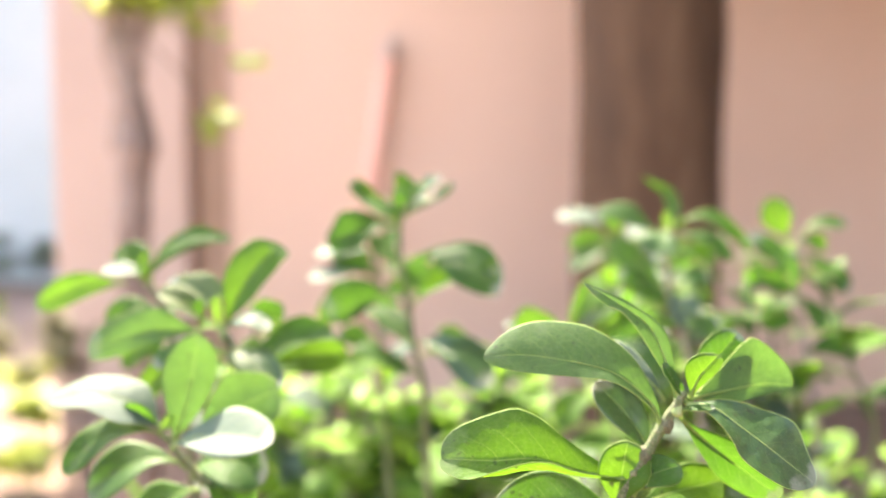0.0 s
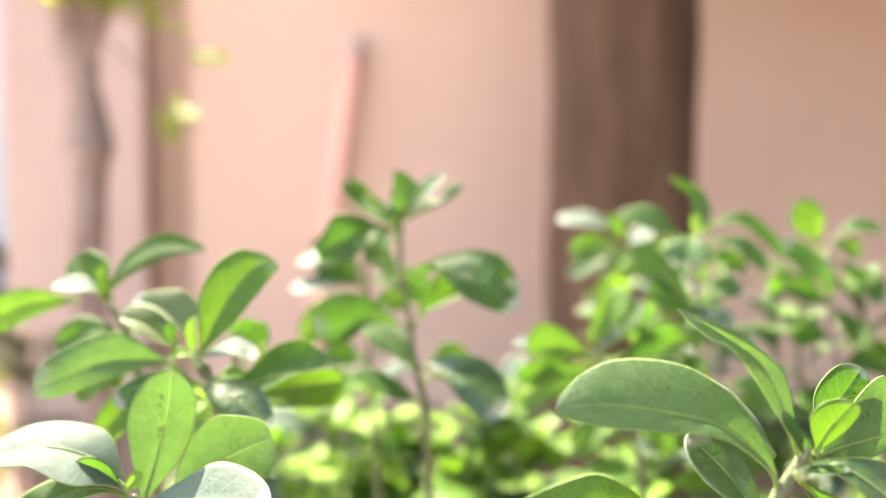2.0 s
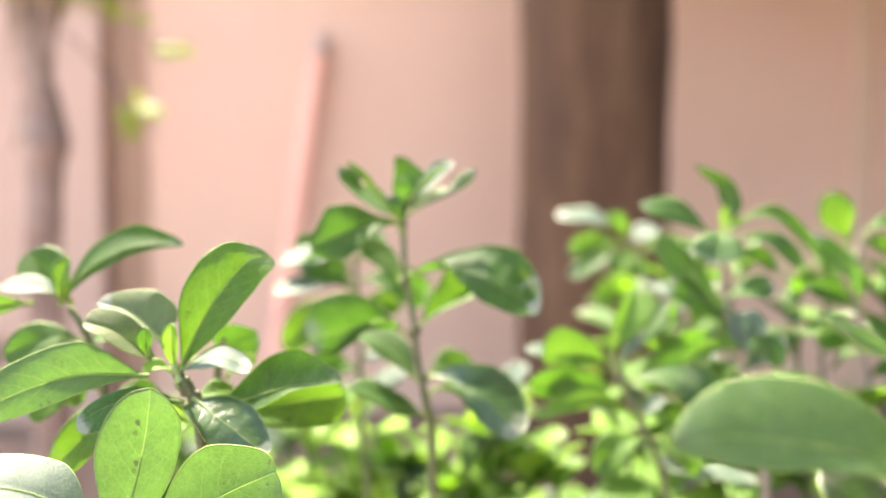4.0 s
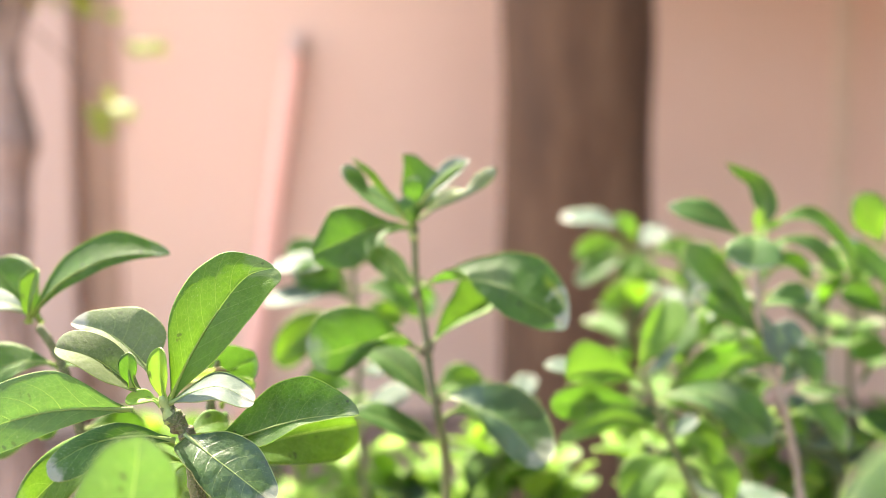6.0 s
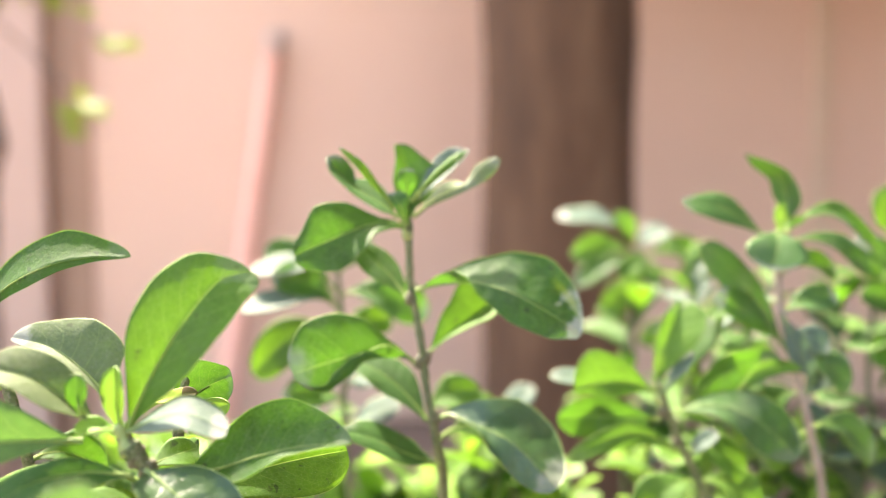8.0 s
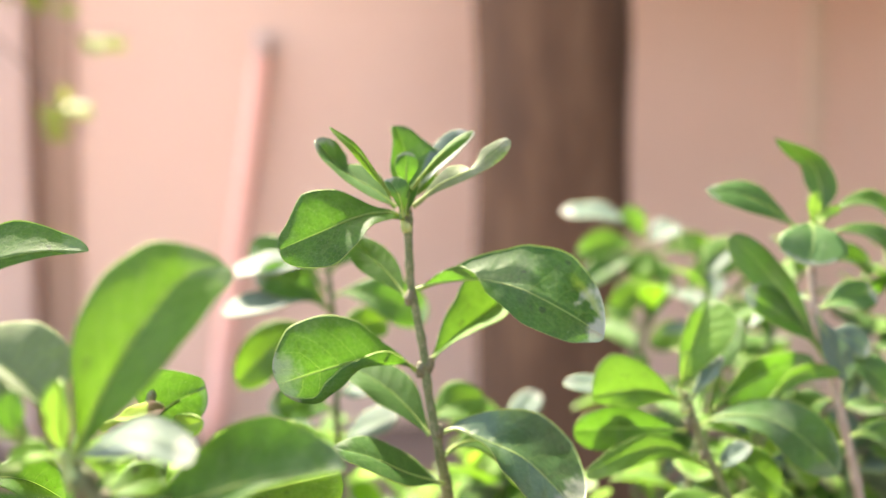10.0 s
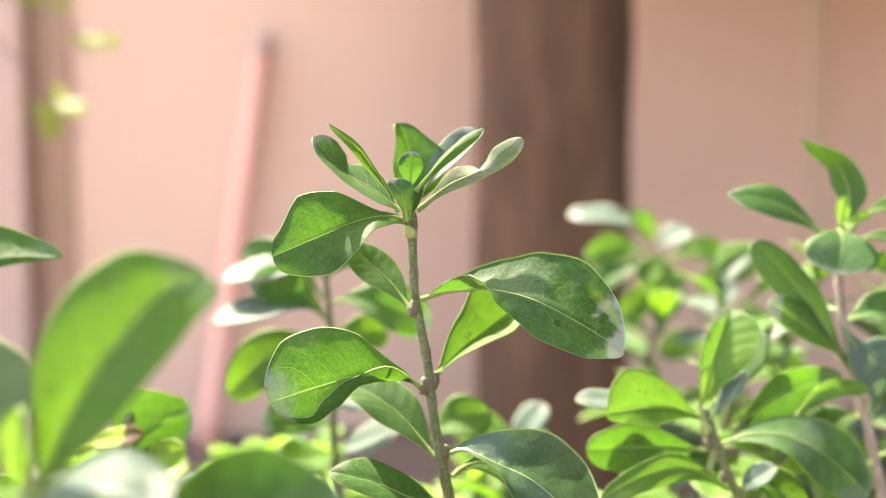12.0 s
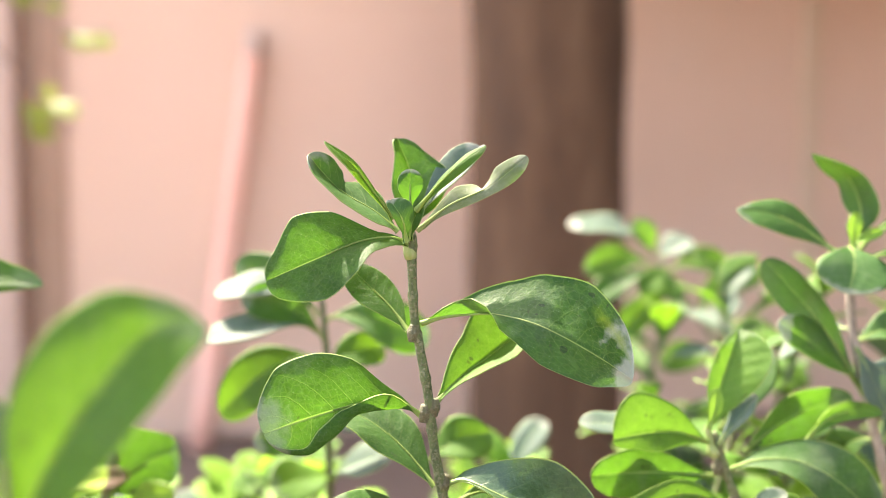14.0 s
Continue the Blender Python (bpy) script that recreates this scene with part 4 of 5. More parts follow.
blade(left_stem, [(-0.1203, 0.4830, 0.9096), (-0.1121, 0.4770, 0.9048), (-0.1032, 0.4730, 0.8991), (-0.0904, 0.4690, 0.8897)], [(0.2, (-0.0218, -0.0099, 0.0037)), (0.3, (-0.0142, -0.0081, -0.0000)), (0.45, (-0.0104, -0.0064, -0.0006)), (0.75, (-0.0096, -0.0065, -0.0036))], [(0.35, (0.0042, 0.0101, 0.0100)), (0.6, (0.0063, 0.0083, 0.0072)), (0.85, (0.0065, 0.0056, 0.0028))], glossy)
leaf(left_stem, (-0.1267, 0.4850, 0.9200), (-0.1287, 0.4850, 0.9396), (-0.43, -0.89, 0.11), 0.0082, 0.05, 0.60, 0, bud)
leaf(left_stem, (-0.1289, 0.4850, 0.9196), (-0.1402, 0.4850, 0.9220), (-0.11, -0.75, 0.65), 0.0059, 0.15, 0.40, 45, bud, bow=(-0.02, -0.18, 0.98))
leaf(left_stem, (-0.1372, 0.4829, 0.9268), (-0.1379, 0.4808, 0.9387), (-0.13, -0.92, 0.37), 0.0064, 0.10, 0.40, 0, dusty)
leaf(left_stem, (-0.1241, 0.5054, 0.9025), (-0.1103, 0.5155, 0.9062), (-0.12, -0.82, 0.56), 0.0113, 0.10, 0.20, -45, young, bow=(-0.02, -0.18, 0.98))
leaf(left_stem, (-0.1202, 0.5053, 0.8840), (-0.0609, 0.5345, 0.8973), (-0.13, -0.92, 0.36), 0.0269, 0.10, 0.30, -45, young, bow=(-0.02, -0.18, 0.98))
leaf(left_stem, (-0.1218, 0.5054, 0.8896), (-0.1435, 0.4850, 0.8883), (-0.11, -0.75, 0.65), 0.0189, 0.20, 0.25, 45, young, bow=(-0.02, -0.18, 0.98))
leaf(left_stem, (-0.1265, 0.5052, 0.8988), (-0.1849, 0.5055, 0.8737), (-0.09, -0.88, 0.46), 0.0199, 0.20, 0.25, 45, young, bow=(-0.02, -0.18, 0.98))

left_side_stem = stem(left_shrub, [(-0.1169, 0.5400, 0.9245), (-0.1192, 0.5400, 0.9157), (-0.1201, 0.5400, 0.9068), (-0.1198, 0.5400, 0.8873)], 0.0014, 0.002)
blade(left_side_stem, [(-0.1190, 0.5400, 0.9136), (-0.1116, 0.5400, 0.9200), (-0.1014, 0.5400, 0.9246)], [(0.55, (0.0035, -0.0023, -0.0084)), (0.85, (0.0030, -0.0020, -0.0072))], [(0.3, (-0.0138, 0.0018, 0.0096)), (0.58, (-0.0057, 0.0014, 0.0094)), (0.85, (-0.0001, 0.0013, 0.0058))], mature)
leaf(left_side_stem, (-0.1317, 0.5400, 0.9135), (-0.1121, 0.5297, 0.9213), (-0.11, -0.66, 0.75), 0.0060, 0.05, 0.40, -45, withered, bow=(-0.03, -0.18, 0.98))
leaf(left_side_stem, (-0.1159, 0.5400, 0.9051), (-0.1015, 0.5298, 0.9170), (-0.14, -0.82, 0.55), 0.0087, 0.10, 0.30, -45, bud, bow=(-0.03, -0.18, 0.98))
leaf(left_side_stem, (-0.1206, 0.5400, 0.9002), (-0.1125, 0.5298, 0.8994), (-0.12, -0.76, 0.64), 0.0098, 0.10, 0.30, -45, young, bow=(-0.02, -0.19, 0.98))

front_left_stem = stem(left_shrub, [(-0.1342, 0.4050, 0.8825), (-0.1291, 0.4050, 0.8744), (-0.1175, 0.4050, 0.8609), (-0.0979, 0.4050, 0.8445), (-0.0822, 0.4050, 0.8184)], 0.0016, 0.0022)
blade(front_left_stem, [(-0.1302, 0.4050, 0.8770), (-0.1243, 0.4090, 0.8980), (-0.1208, 0.4110, 0.9153), (-0.1189, 0.4110, 0.9301)], [(0.45, (-0.0144, -0.0010, 0.0066)), (0.8, (-0.0115, -0.0008, 0.0062))], [(0.45, (0.0102, 0.0014, -0.0036)), (0.78, (0.0115, 0.0007, 0.0008))], matt, sharp=0.85)
blade(front_left_stem, [(-0.1221, 0.4070, 0.8750), (-0.1115, 0.4090, 0.8842), (-0.0986, 0.4110, 0.8942), (-0.0800, 0.4090, 0.9030)], [(0.5, (0.0055, -0.0059, -0.0134)), (0.8, (0.0081, -0.0045, -0.0118))], [(0.42, (-0.0091, 0.0018, 0.0127)), (0.7, (-0.0079, 0.0014, 0.0146)), (0.9, (-0.0004, 0.0006, 0.0128))], matt)
blade(front_left_stem, [(-0.1347, 0.4050, 0.8838), (-0.1481, 0.4050, 0.8969), (-0.1653, 0.4030, 0.9024), (-0.1881, 0.4000, 0.8993)], [(0.4, (0.0052, -0.0172, -0.0111)), (0.72, (0.0026, -0.0094, -0.0039))], [(0.4, (0.0070, 0.0171, 0.0064)), (0.72, (-0.0020, 0.0130, 0.0058))], waxy)
leaf(front_left_stem, (-0.1361, 0.4050, 0.8836), (-0.1523, 0.4000, 0.8979), (-0.05, -0.88, 0.47), 0.0087, 0.08, 0.30, 45, mature, bow=(-0.01, -0.18, 0.98))
leaf(front_left_stem, (-0.1368, 0.4050, 0.8825), (-0.1298, 0.4050, 0.8916), (-0.05, -0.93, 0.36), 0.0054, 0.05, 0.40, 0, bud)
leaf(front_left_stem, (-0.1343, 0.4050, 0.8798), (-0.1803, 0.3952, 0.8679), (-0.00, -0.64, 0.76), 0.0196, 0.20, 0.25, 45, mature, bow=(-0.00, -0.17, 0.98))
leaf(front_left_stem, (-0.1240, 0.4050, 0.8649), (-0.1725, 0.4050, 0.8541), (-0.01, -0.76, 0.66), 0.0252, 0.20, 0.25, 45, dusty, bow=(-0.00, -0.17, 0.98))
leaf(front_left_stem, (-0.1280, 0.3952, 0.8776), (-0.0761, 0.3755, 0.8876), (-0.22, -0.46, 0.86), 0.0302, 0.10, 0.20, 0, waxy, bow=(-0.00, -0.17, 0.98))
leaf(front_left_stem, (-0.1244, 0.4148, 0.8587), (-0.0843, 0.4050, 0.8649), (0.09, -0.75, 0.65), 0.0296, 0.15, 0.20, -45, dusty, bow=(-0.00, -0.17, 0.98))
leaf(front_left_stem, (-0.1176, 0.4050, 0.8568), (-0.0926, 0.4050, 0.8431), (0.09, -0.75, 0.65), 0.0266, 0.15, 0.20, -45, mature, bow=(-0.00, -0.17, 0.98))
leaf(front_left_stem, (-0.1176, 0.4050, 0.8541), (-0.1459, 0.4050, 0.8350), (0.09, -0.75, 0.65), 0.0266, 0.15, 0.20, 45, mature, bow=(-0.00, -0.17, 0.98))
leaf(front_left_stem, (-0.1122, 0.4246, 0.8438), (-0.0846, 0.4344, 0.8546), (0.09, -0.88, 0.47), 0.0226, 0.15, 0.20, -45, young, bow=(-0.00, -0.17, 0.98))

near_right_stem = stem(right_front_shrub, [(0.0920, 0.3220, 0.9230), (0.0892, 0.3220, 0.9174), (0.0845, 0.3220, 0.9102), (0.0774, 0.3220, 0.8978), (0.0703, 0.3220, 0.8860), (0.0633, 0.3220, 0.8611)], 0.0017, 0.0024)
shoot_tip(near_right_stem, (0.0891, 0.3220, 0.9137), (0.0911, 0.3220, 0.9236), 0.0026, 0.001)
knot(near_right_stem, (0.0773, 0.3220, 0.8981), 0.0033)
knot(near_right_stem, (0.0857, 0.3220, 0.9100), 0.0031)
blade(near_right_stem, [(0.0841, 0.3220, 0.9060), (0.0806, 0.3210, 0.9168), (0.0654, 0.3190, 0.9304), (0.0459, 0.3180, 0.9358), (0.0289, 0.3180, 0.9379), (0.0153, 0.3180, 0.9370)], [(0.35, (-0.0021, -0.0050, -0.0026)), (0.55, (-0.0028, -0.0035, -0.0046)), (0.75, (-0.0055, -0.0028, -0.0060)), (0.9, (-0.0051, -0.0017, -0.0068))], [(0.35, (0.0075, 0.0092, 0.0093)), (0.55, (0.0036, 0.0098, 0.0132)), (0.76, (0.0023, 0.0102, 0.0126)), (0.92, (0.0009, 0.0096, 0.0122))], matt, sharp=0.7)
blade(near_right_stem, [(0.0899, 0.3220, 0.9203), (0.0854, 0.3240, 0.9341), (0.0796, 0.3260, 0.9469), (0.0686, 0.3260, 0.9557), (0.0535, 0.3260, 0.9646)], [(0.4, (-0.0059, -0.0039, -0.0017)), (0.68, (-0.0026, -0.0033, -0.0007)), (0.8, (-0.0017, -0.0025, -0.0032))], [(0.4, (0.0068, 0.0010, -0.0011)), (0.68, (0.0052, 0.0007, -0.0002))], matt, sharp=0.8)
leaf(near_right_stem, (0.0885, 0.3367, 0.9152), (0.0668, 0.3497, 0.9375), (-0.22, -0.46, 0.86), 0.0105, 0.10, 0.20, 0, waxy)
blade(near_right_stem, [(0.1021, 0.3340, 0.9203), (0.1094, 0.3400, 0.9304), (0.1201, 0.3440, 0.9421)], [(0.5, (-0.0080, -0.0003, 0.0044)), (0.78, (-0.0058, 0.0008, 0.0054))], [(0.6, (0.0060, -0.0012, -0.0038))], mature)
blade(near_right_stem, [(0.0946, 0.3220, 0.9210), (0.0974, 0.3190, 0.9297), (0.1038, 0.3180, 0.9377)], [(0.5, (-0.0065, 0.0006, 0.0031))], [(0.5, (0.0042, -0.0008, -0.0008))], young)
leaf(near_right_stem, (0.0932, 0.3220, 0.9185), (0.0839, 0.3220, 0.9340), (0.30, -0.91, 0.27), 0.0050, 0.05, 0.40, 0, dusty)
blade(near_right_stem, [(0.0958, 0.3260, 0.9191), (0.1126, 0.3320, 0.9212), (0.1282, 0.3380, 0.9221), (0.1421, 0.3420, 0.9207)], [(0.5, (-0.0046, -0.0039, -0.0061)), (0.78, (-0.0020, -0.0031, -0.0038))], [(0.38, (-0.0044, 0.0034, 0.0105)), (0.65, (-0.0020, 0.0023, 0.0187)), (0.87, (-0.0004, 0.0016, 0.0145))], matt)
blade(near_right_stem, [(0.0927, 0.3220, 0.9181), (0.1016, 0.3180, 0.9180), (0.1111, 0.3140, 0.9116), (0.1224, 0.3100, 0.9031), (0.1370, 0.3080, 0.8917)], [(0.28, (-0.0042, -0.0109, -0.0075)), (0.55, (-0.0090, -0.0077, -0.0045)), (0.82, (-0.0068, -0.0080, -0.0064))], [(0.38, (0.0146, 0.0103, 0.0059)), (0.65, (0.0118, 0.0099, 0.0074)), (0.87, (0.0087, 0.0072, 0.0034))], glossy, sharp=0.66)
leaf(near_right_stem, (0.0923, 0.3269, 0.9124), (0.1337, 0.3317, 0.8778), (-0.41, -0.90, 0.16), 0.0172, -0.05, 0.30, -45, dusty, bow=(-0.00, -0.17, 0.98))
leaf(near_right_stem, (0.0901, 0.3220, 0.9132), (0.1026, 0.3171, 0.9179), (-0.00, -0.54, 0.84), 0.0042, 0.20, 0.20, -45, dusty, bow=(-0.00, -0.17, 0.98))
blade(near_right_stem, [(0.0742, 0.3220, 0.8883), (0.0528, 0.3180, 0.8930), (0.0351, 0.3140, 0.8993), (0.0181, 0.3120, 0.8993), (-0.0006, 0.3100, 0.9006)], [(0.4, (-0.0042, -0.0129, 0.0048), (-0.0038, -0.0103, -0.0036)), (0.65, (-0.0067, -0.0108, -0.0006), (-0.0066, -0.0088, -0.0071)), (0.86, (-0.0054, -0.0088, -0.0059), (-0.0084, -0.0063, -0.0036))], [(0.4, (0.0024, 0.0060, 0.0115)), (0.65, (0.0007, 0.0067, 0.0177)), (0.87, (-0.0043, 0.0066, 0.0141))], young)
leaf(near_right_stem, (0.0817, 0.3318, 0.8941), (0.0606, 0.3368, 0.9230), (0.34, -0.87, 0.36), 0.0174, 0.08, 0.30, 0, glossy)
leaf(near_right_stem, (0.0662, 0.3220, 0.8763), (0.0710, 0.3220, 0.9036), (0.09, -0.98, 0.17), 0.0210, 0.05, 0.30, 0, young)
leaf(near_right_stem, (0.0735, 0.3220, 0.8817), (0.0912, 0.3220, 0.8939), (-0.01, -0.76, 0.66), 0.0139, 0.12, 0.20, -45, dusty, bow=(-0.00, -0.17, 0.98))
leaf(near_right_stem, (0.0782, 0.3317, 0.8724), (0.1141, 0.3415, 0.8817), (-0.01, -0.88, 0.47), 0.0199, 0.12, 0.20, -45, young, bow=(-0.00, -0.17, 0.98))
leaf(near_right_stem, (0.0674, 0.3220, 0.8698), (0.0184, 0.3171, 0.8784), (-0.01, -0.83, 0.56), 0.0230, 0.20, 0.30, 45, mature, bow=(-0.00, -0.17, 0.98))

back_left_stem = stem(left_shrub, [(-0.1932, 0.5600, 0.9368), (-0.1881, 0.5600, 0.9291), (-0.1835, 0.5600, 0.9188), (-0.1780, 0.5600, 0.8955), (-0.1727, 0.5600, 0.8615), (-0.1686, 0.5600, 0.8218)], 0.0017, 0.0024)
blade(back_left_stem, [(-0.1975, 0.5600, 0.9381), (-0.1839, 0.5580, 0.9541), (-0.1695, 0.5560, 0.9624), (-0.1548, 0.5560, 0.9659), (-0.1385, 0.5580, 0.9662)], [(0.4, (0.0040, -0.0022, -0.0036)), (0.65, (0.0017, -0.0009, -0.0024)), (0.85, (0.0017, -0.0003, -0.0015))], [(0.35, (-0.0034, 0.0108, 0.0122)), (0.62, (0.0014, 0.0092, 0.0117)), (0.85, (0.0024, 0.0063, 0.0073))], mature, sharp=0.75)
leaf(back_left_stem, (-0.1949, 0.5703, 0.9366), (-0.2187, 0.5809, 0.9620), (0.01, -0.86, 0.51), 0.0235, 0.06, 0.25, 0, mature)
leaf(back_left_stem, (-0.1956, 0.5600, 0.9381), (-0.1908, 0.5548, 0.9612), (-0.58, -0.77, 0.25), 0.0125, 0.08, 0.40, 0, young)
leaf(back_left_stem, (-0.1963, 0.5600, 0.9406), (-0.2236, 0.5600, 0.9473), (-0.27, -0.44, 0.86), 0.0160, 0.12, 0.20, 0, waxy, bow=(-0.02, -0.18, 0.98))
leaf(back_left_stem, (-0.1859, 0.5600, 0.9188), (-0.2235, 0.5600, 0.9145), (-0.09, -0.83, 0.56), 0.0214, 0.15, 0.25, 45, mature, bow=(-0.02, -0.18, 0.98))
blade(back_left_stem, [(-0.2099, 0.5620, 0.9386), (-0.2377, 0.5640, 0.9361), (-0.2713, 0.5660, 0.9230)], [(0.5, (0.0008, -0.0025, -0.0091))], [(0.5, (-0.0019, 0.0006, 0.0109))], bright)
leaf(back_left_stem, (-0.1836, 0.5600, 0.9162), (-0.1711, 0.5600, 0.9262), (-0.06, -0.54, 0.84), 0.0152, 0.12, 0.25, -45, dusty, bow=(-0.02, -0.18, 0.98))
leaf(back_left_stem, (-0.1825, 0.5600, 0.9110), (-0.1965, 0.5600, 0.8908), (-0.09, -0.88, 0.46), 0.0203, 0.12, 0.25, 0, mature)
leaf(back_left_stem, (-0.1780, 0.5600, 0.8955), (-0.2136, 0.5600, 0.8861), (-0.09, -0.83, 0.56), 0.0203, 0.15, 0.25, 45, young, bow=(-0.02, -0.18, 0.98))
leaf(back_left_stem, (-0.1769, 0.5600, 0.8903), (-0.1543, 0.5803, 0.8788), (-0.09, -0.83, 0.56), 0.0210, 0.15, 0.25, -45, mature, bow=(-0.02, -0.18, 0.98))

right_low_stem = stem(right_shrub, [(0.0983, 0.6350, 0.8942), (0.1019, 0.6350, 0.8826), (0.1085, 0.6350, 0.8657), (0.1190, 0.6350, 0.8444), (0.1303, 0.6350, 0.8150)], 0.0016, 0.0022)
shoot_tip(right_low_stem, (0.0986, 0.6350, 0.8842), (0.0949, 0.6350, 0.8965), 0.0022, 0.0009)
knot(right_low_stem, (0.1079, 0.6350, 0.8643), 0.003)
knot(right_low_stem, (0.1002, 0.6350, 0.8793), 0.0028)
blade(right_low_stem, [(0.0960, 0.6350, 0.8899), (0.0819, 0.6320, 0.8954), (0.0683, 0.6290, 0.8967), (0.0518, 0.6270, 0.8955)], [(0.5, (-0.0029, -0.0049, -0.0071)), (0.78, (-0.0032, -0.0017, -0.0053))], [(0.48, (0.0011, 0.0020, 0.0135)), (0.76, (-0.0020, 0.0021, 0.0174))], bright)
leaf(right_low_stem, (0.0864, 0.6538, 0.8905), (0.0469, 0.6541, 0.8953), (-0.29, -0.44, 0.85), 0.0135, 0.08, 0.20, 0, waxy, bow=(-0.02, -0.19, 0.98))
blade(right_low_stem, [(0.0959, 0.6350, 0.8953), (0.1033, 0.6390, 0.9135), (0.1128, 0.6430, 0.9351)], [(0.6, (-0.0072, -0.0006, -0.0001))], [(0.55, (0.0120, -0.0126, 0.0003))], bright)
leaf(right_low_stem, (0.1077, 0.6489, 0.8907), (0.1380, 0.6628, 0.9233), (-0.33, -0.83, 0.46), 0.0184, 0.05, 0.30, 0, mature)
leaf(right_low_stem, (0.0943, 0.6322, 0.8963), (0.0976, 0.6322, 0.9129), (-0.44, -0.88, 0.15), 0.0059, 0.05, 0.40, 0, bud)
leaf(right_low_stem, (0.0993, 0.6331, 0.8890), (0.1144, 0.6313, 0.9099), (-0.29, -0.44, 0.85), 0.0082, 0.05, 0.30, 0, waxy)
blade(right_low_stem, [(0.1002, 0.6380, 0.8748), (0.0828, 0.6390, 0.8766), (0.0651, 0.6390, 0.8775), (0.0463, 0.6370, 0.8778)], [(0.5, (-0.0011, -0.0014, -0.0102))], [(0.5, (-0.0005, 0.0006, 0.0113)), (0.8, (-0.0010, 0.0002, 0.0092))], mature)
blade(right_low_stem, [(0.1098, 0.6350, 0.8580), (0.0893, 0.6310, 0.8697), (0.0702, 0.6270, 0.8696), (0.0483, 0.6250, 0.8617)], [(0.5, (-0.0034, -0.0037, -0.0062))], [(0.48, (0.0004, 0.0019, 0.0064)), (0.75, (-0.0006, 0.0018, 0.0048))], bright)
blade(right_low_stem, [(0.1026, 0.6350, 0.8772), (0.1170, 0.6310, 0.8828), (0.1327, 0.6270, 0.8821), (0.1485, 0.6230, 0.8731), (0.1658, 0.6210, 0.8566)], [(0.45, (-0.0071, -0.0080, -0.0057)), (0.75, (-0.0129, -0.0050, -0.0064))], [(0.45, (0.0085, 0.0096, 0.0084)), (0.75, (0.0128, 0.0089, 0.0091))], leathery)
blade(right_low_stem, [(0.1147, 0.6410, 0.8831), (0.1327, 0.6450, 0.8926), (0.1513, 0.6490, 0.8986), (0.1720, 0.6510, 0.9020)], [(0.5, (0.0045, -0.0026, -0.0105)), (0.78, (0.0042, -0.0018, -0.0092))], [(0.48, (-0.0052, -0.0001, 0.0092)), (0.75, (-0.0028, -0.0004, 0.0077))], mature)
blade(right_low_stem, [(0.1408, 0.6370, 0.8879), (0.1518, 0.6370, 0.8969), (0.1612, 0.6350, 0.9002), (0.1747, 0.6350, 0.8995)], [(0.5, (0.0018, -0.0018, -0.0032))], [(0.5, (-0.0019, 0.0008, 0.0039))], bright)
leaf(right_low_stem, (0.1161, 0.6350, 0.8550), (0.1258, 0.6259, 0.8700), (-0.08, -0.55, 0.83), 0.0108, 0.18, 0.30, 0, waxy)
leaf(right_low_stem, (0.1120, 0.6350, 0.8578), (0.1409, 0.6259, 0.8488), (-0.13, -0.82, 0.55), 0.0194, 0.18, 0.30, -45, young, bow=(-0.02, -0.19, 0.98))
leaf(right_low_stem, (0.1190, 0.6350, 0.8418), (0.1495, 0.6260, 0.8277), (-0.12, -0.76, 0.64), 0.0241, 0.18, 0.30, -45, bright, bow=(-0.02, -0.19, 0.98))
leaf(right_low_stem, (0.1190, 0.6350, 0.8418), (0.0828, 0.6257, 0.8276), (-0.12, -0.76, 0.64), 0.0237, 0.18, 0.30, 45, young, bow=(-0.02, -0.19, 0.98))

right_tall_stem = stem(right_shrub, [(0.1707, 0.6520, 0.9693), (0.1701, 0.6520, 0.9546), (0.1723, 0.6520, 0.9304), (0.1792, 0.6520, 0.9031), (0.1903, 0.6520, 0.8643), (0.1985, 0.6520, 0.8305), (0.2023, 0.6520, 0.7965)], 0.0016, 0.0024, pale=True)
blade(right_tall_stem, [(0.1732, 0.6520, 0.9706), (0.1759, 0.6540, 0.9859), (0.1701, 0.6560, 1.0000), (0.1527, 0.6560, 1.0098)], [(0.38, (-0.0056, 0.0059, -0.0032)), (0.65, (-0.0008, 0.0039, -0.0041))], [(0.38, (0.0053, -0.0114, -0.0068)), (0.65, (0.0053, -0.0061, -0.0009))], leathery, sharp=0.9)
leaf(right_tall_stem, (0.1695, 0.6502, 0.9685), (0.1712, 0.6502, 0.9844), (-0.15, -0.98, 0.15), 0.0066, 0.05, 0.40, 0, bud)
leaf(right_tall_stem, (0.1704, 0.6502, 0.9685), (0.1835, 0.6493, 0.9763), (-0.13, -0.84, 0.53), 0.0053, 0.05, 0.40, -45, bud, bow=(-0.02, -0.19, 0.98))
blade(right_tall_stem, [(0.1627, 0.6520, 0.9668), (0.1478, 0.6550, 0.9778), (0.1351, 0.6570, 0.9834), (0.1187, 0.6580, 0.9857)], [(0.55, (-0.0053, -0.0065, -0.0064))], [(0.5, (0.0076, 0.0066, 0.0059))], leathery, sharp=0.9)
leaf(right_tall_stem, (0.1681, 0.6502, 0.9685), (0.1567, 0.6337, 0.9503), (-0.21, -0.74, 0.64), 0.0308, 0.15, 0.20, 0, leathery)
leaf(right_tall_stem, (0.1737, 0.6520, 0.9660), (0.2387, 0.6611, 0.9539), (-0.11, -0.75, 0.65), 0.0196, 0.25, 0.25, -45, mature, bow=(-0.02, -0.18, 0.98))
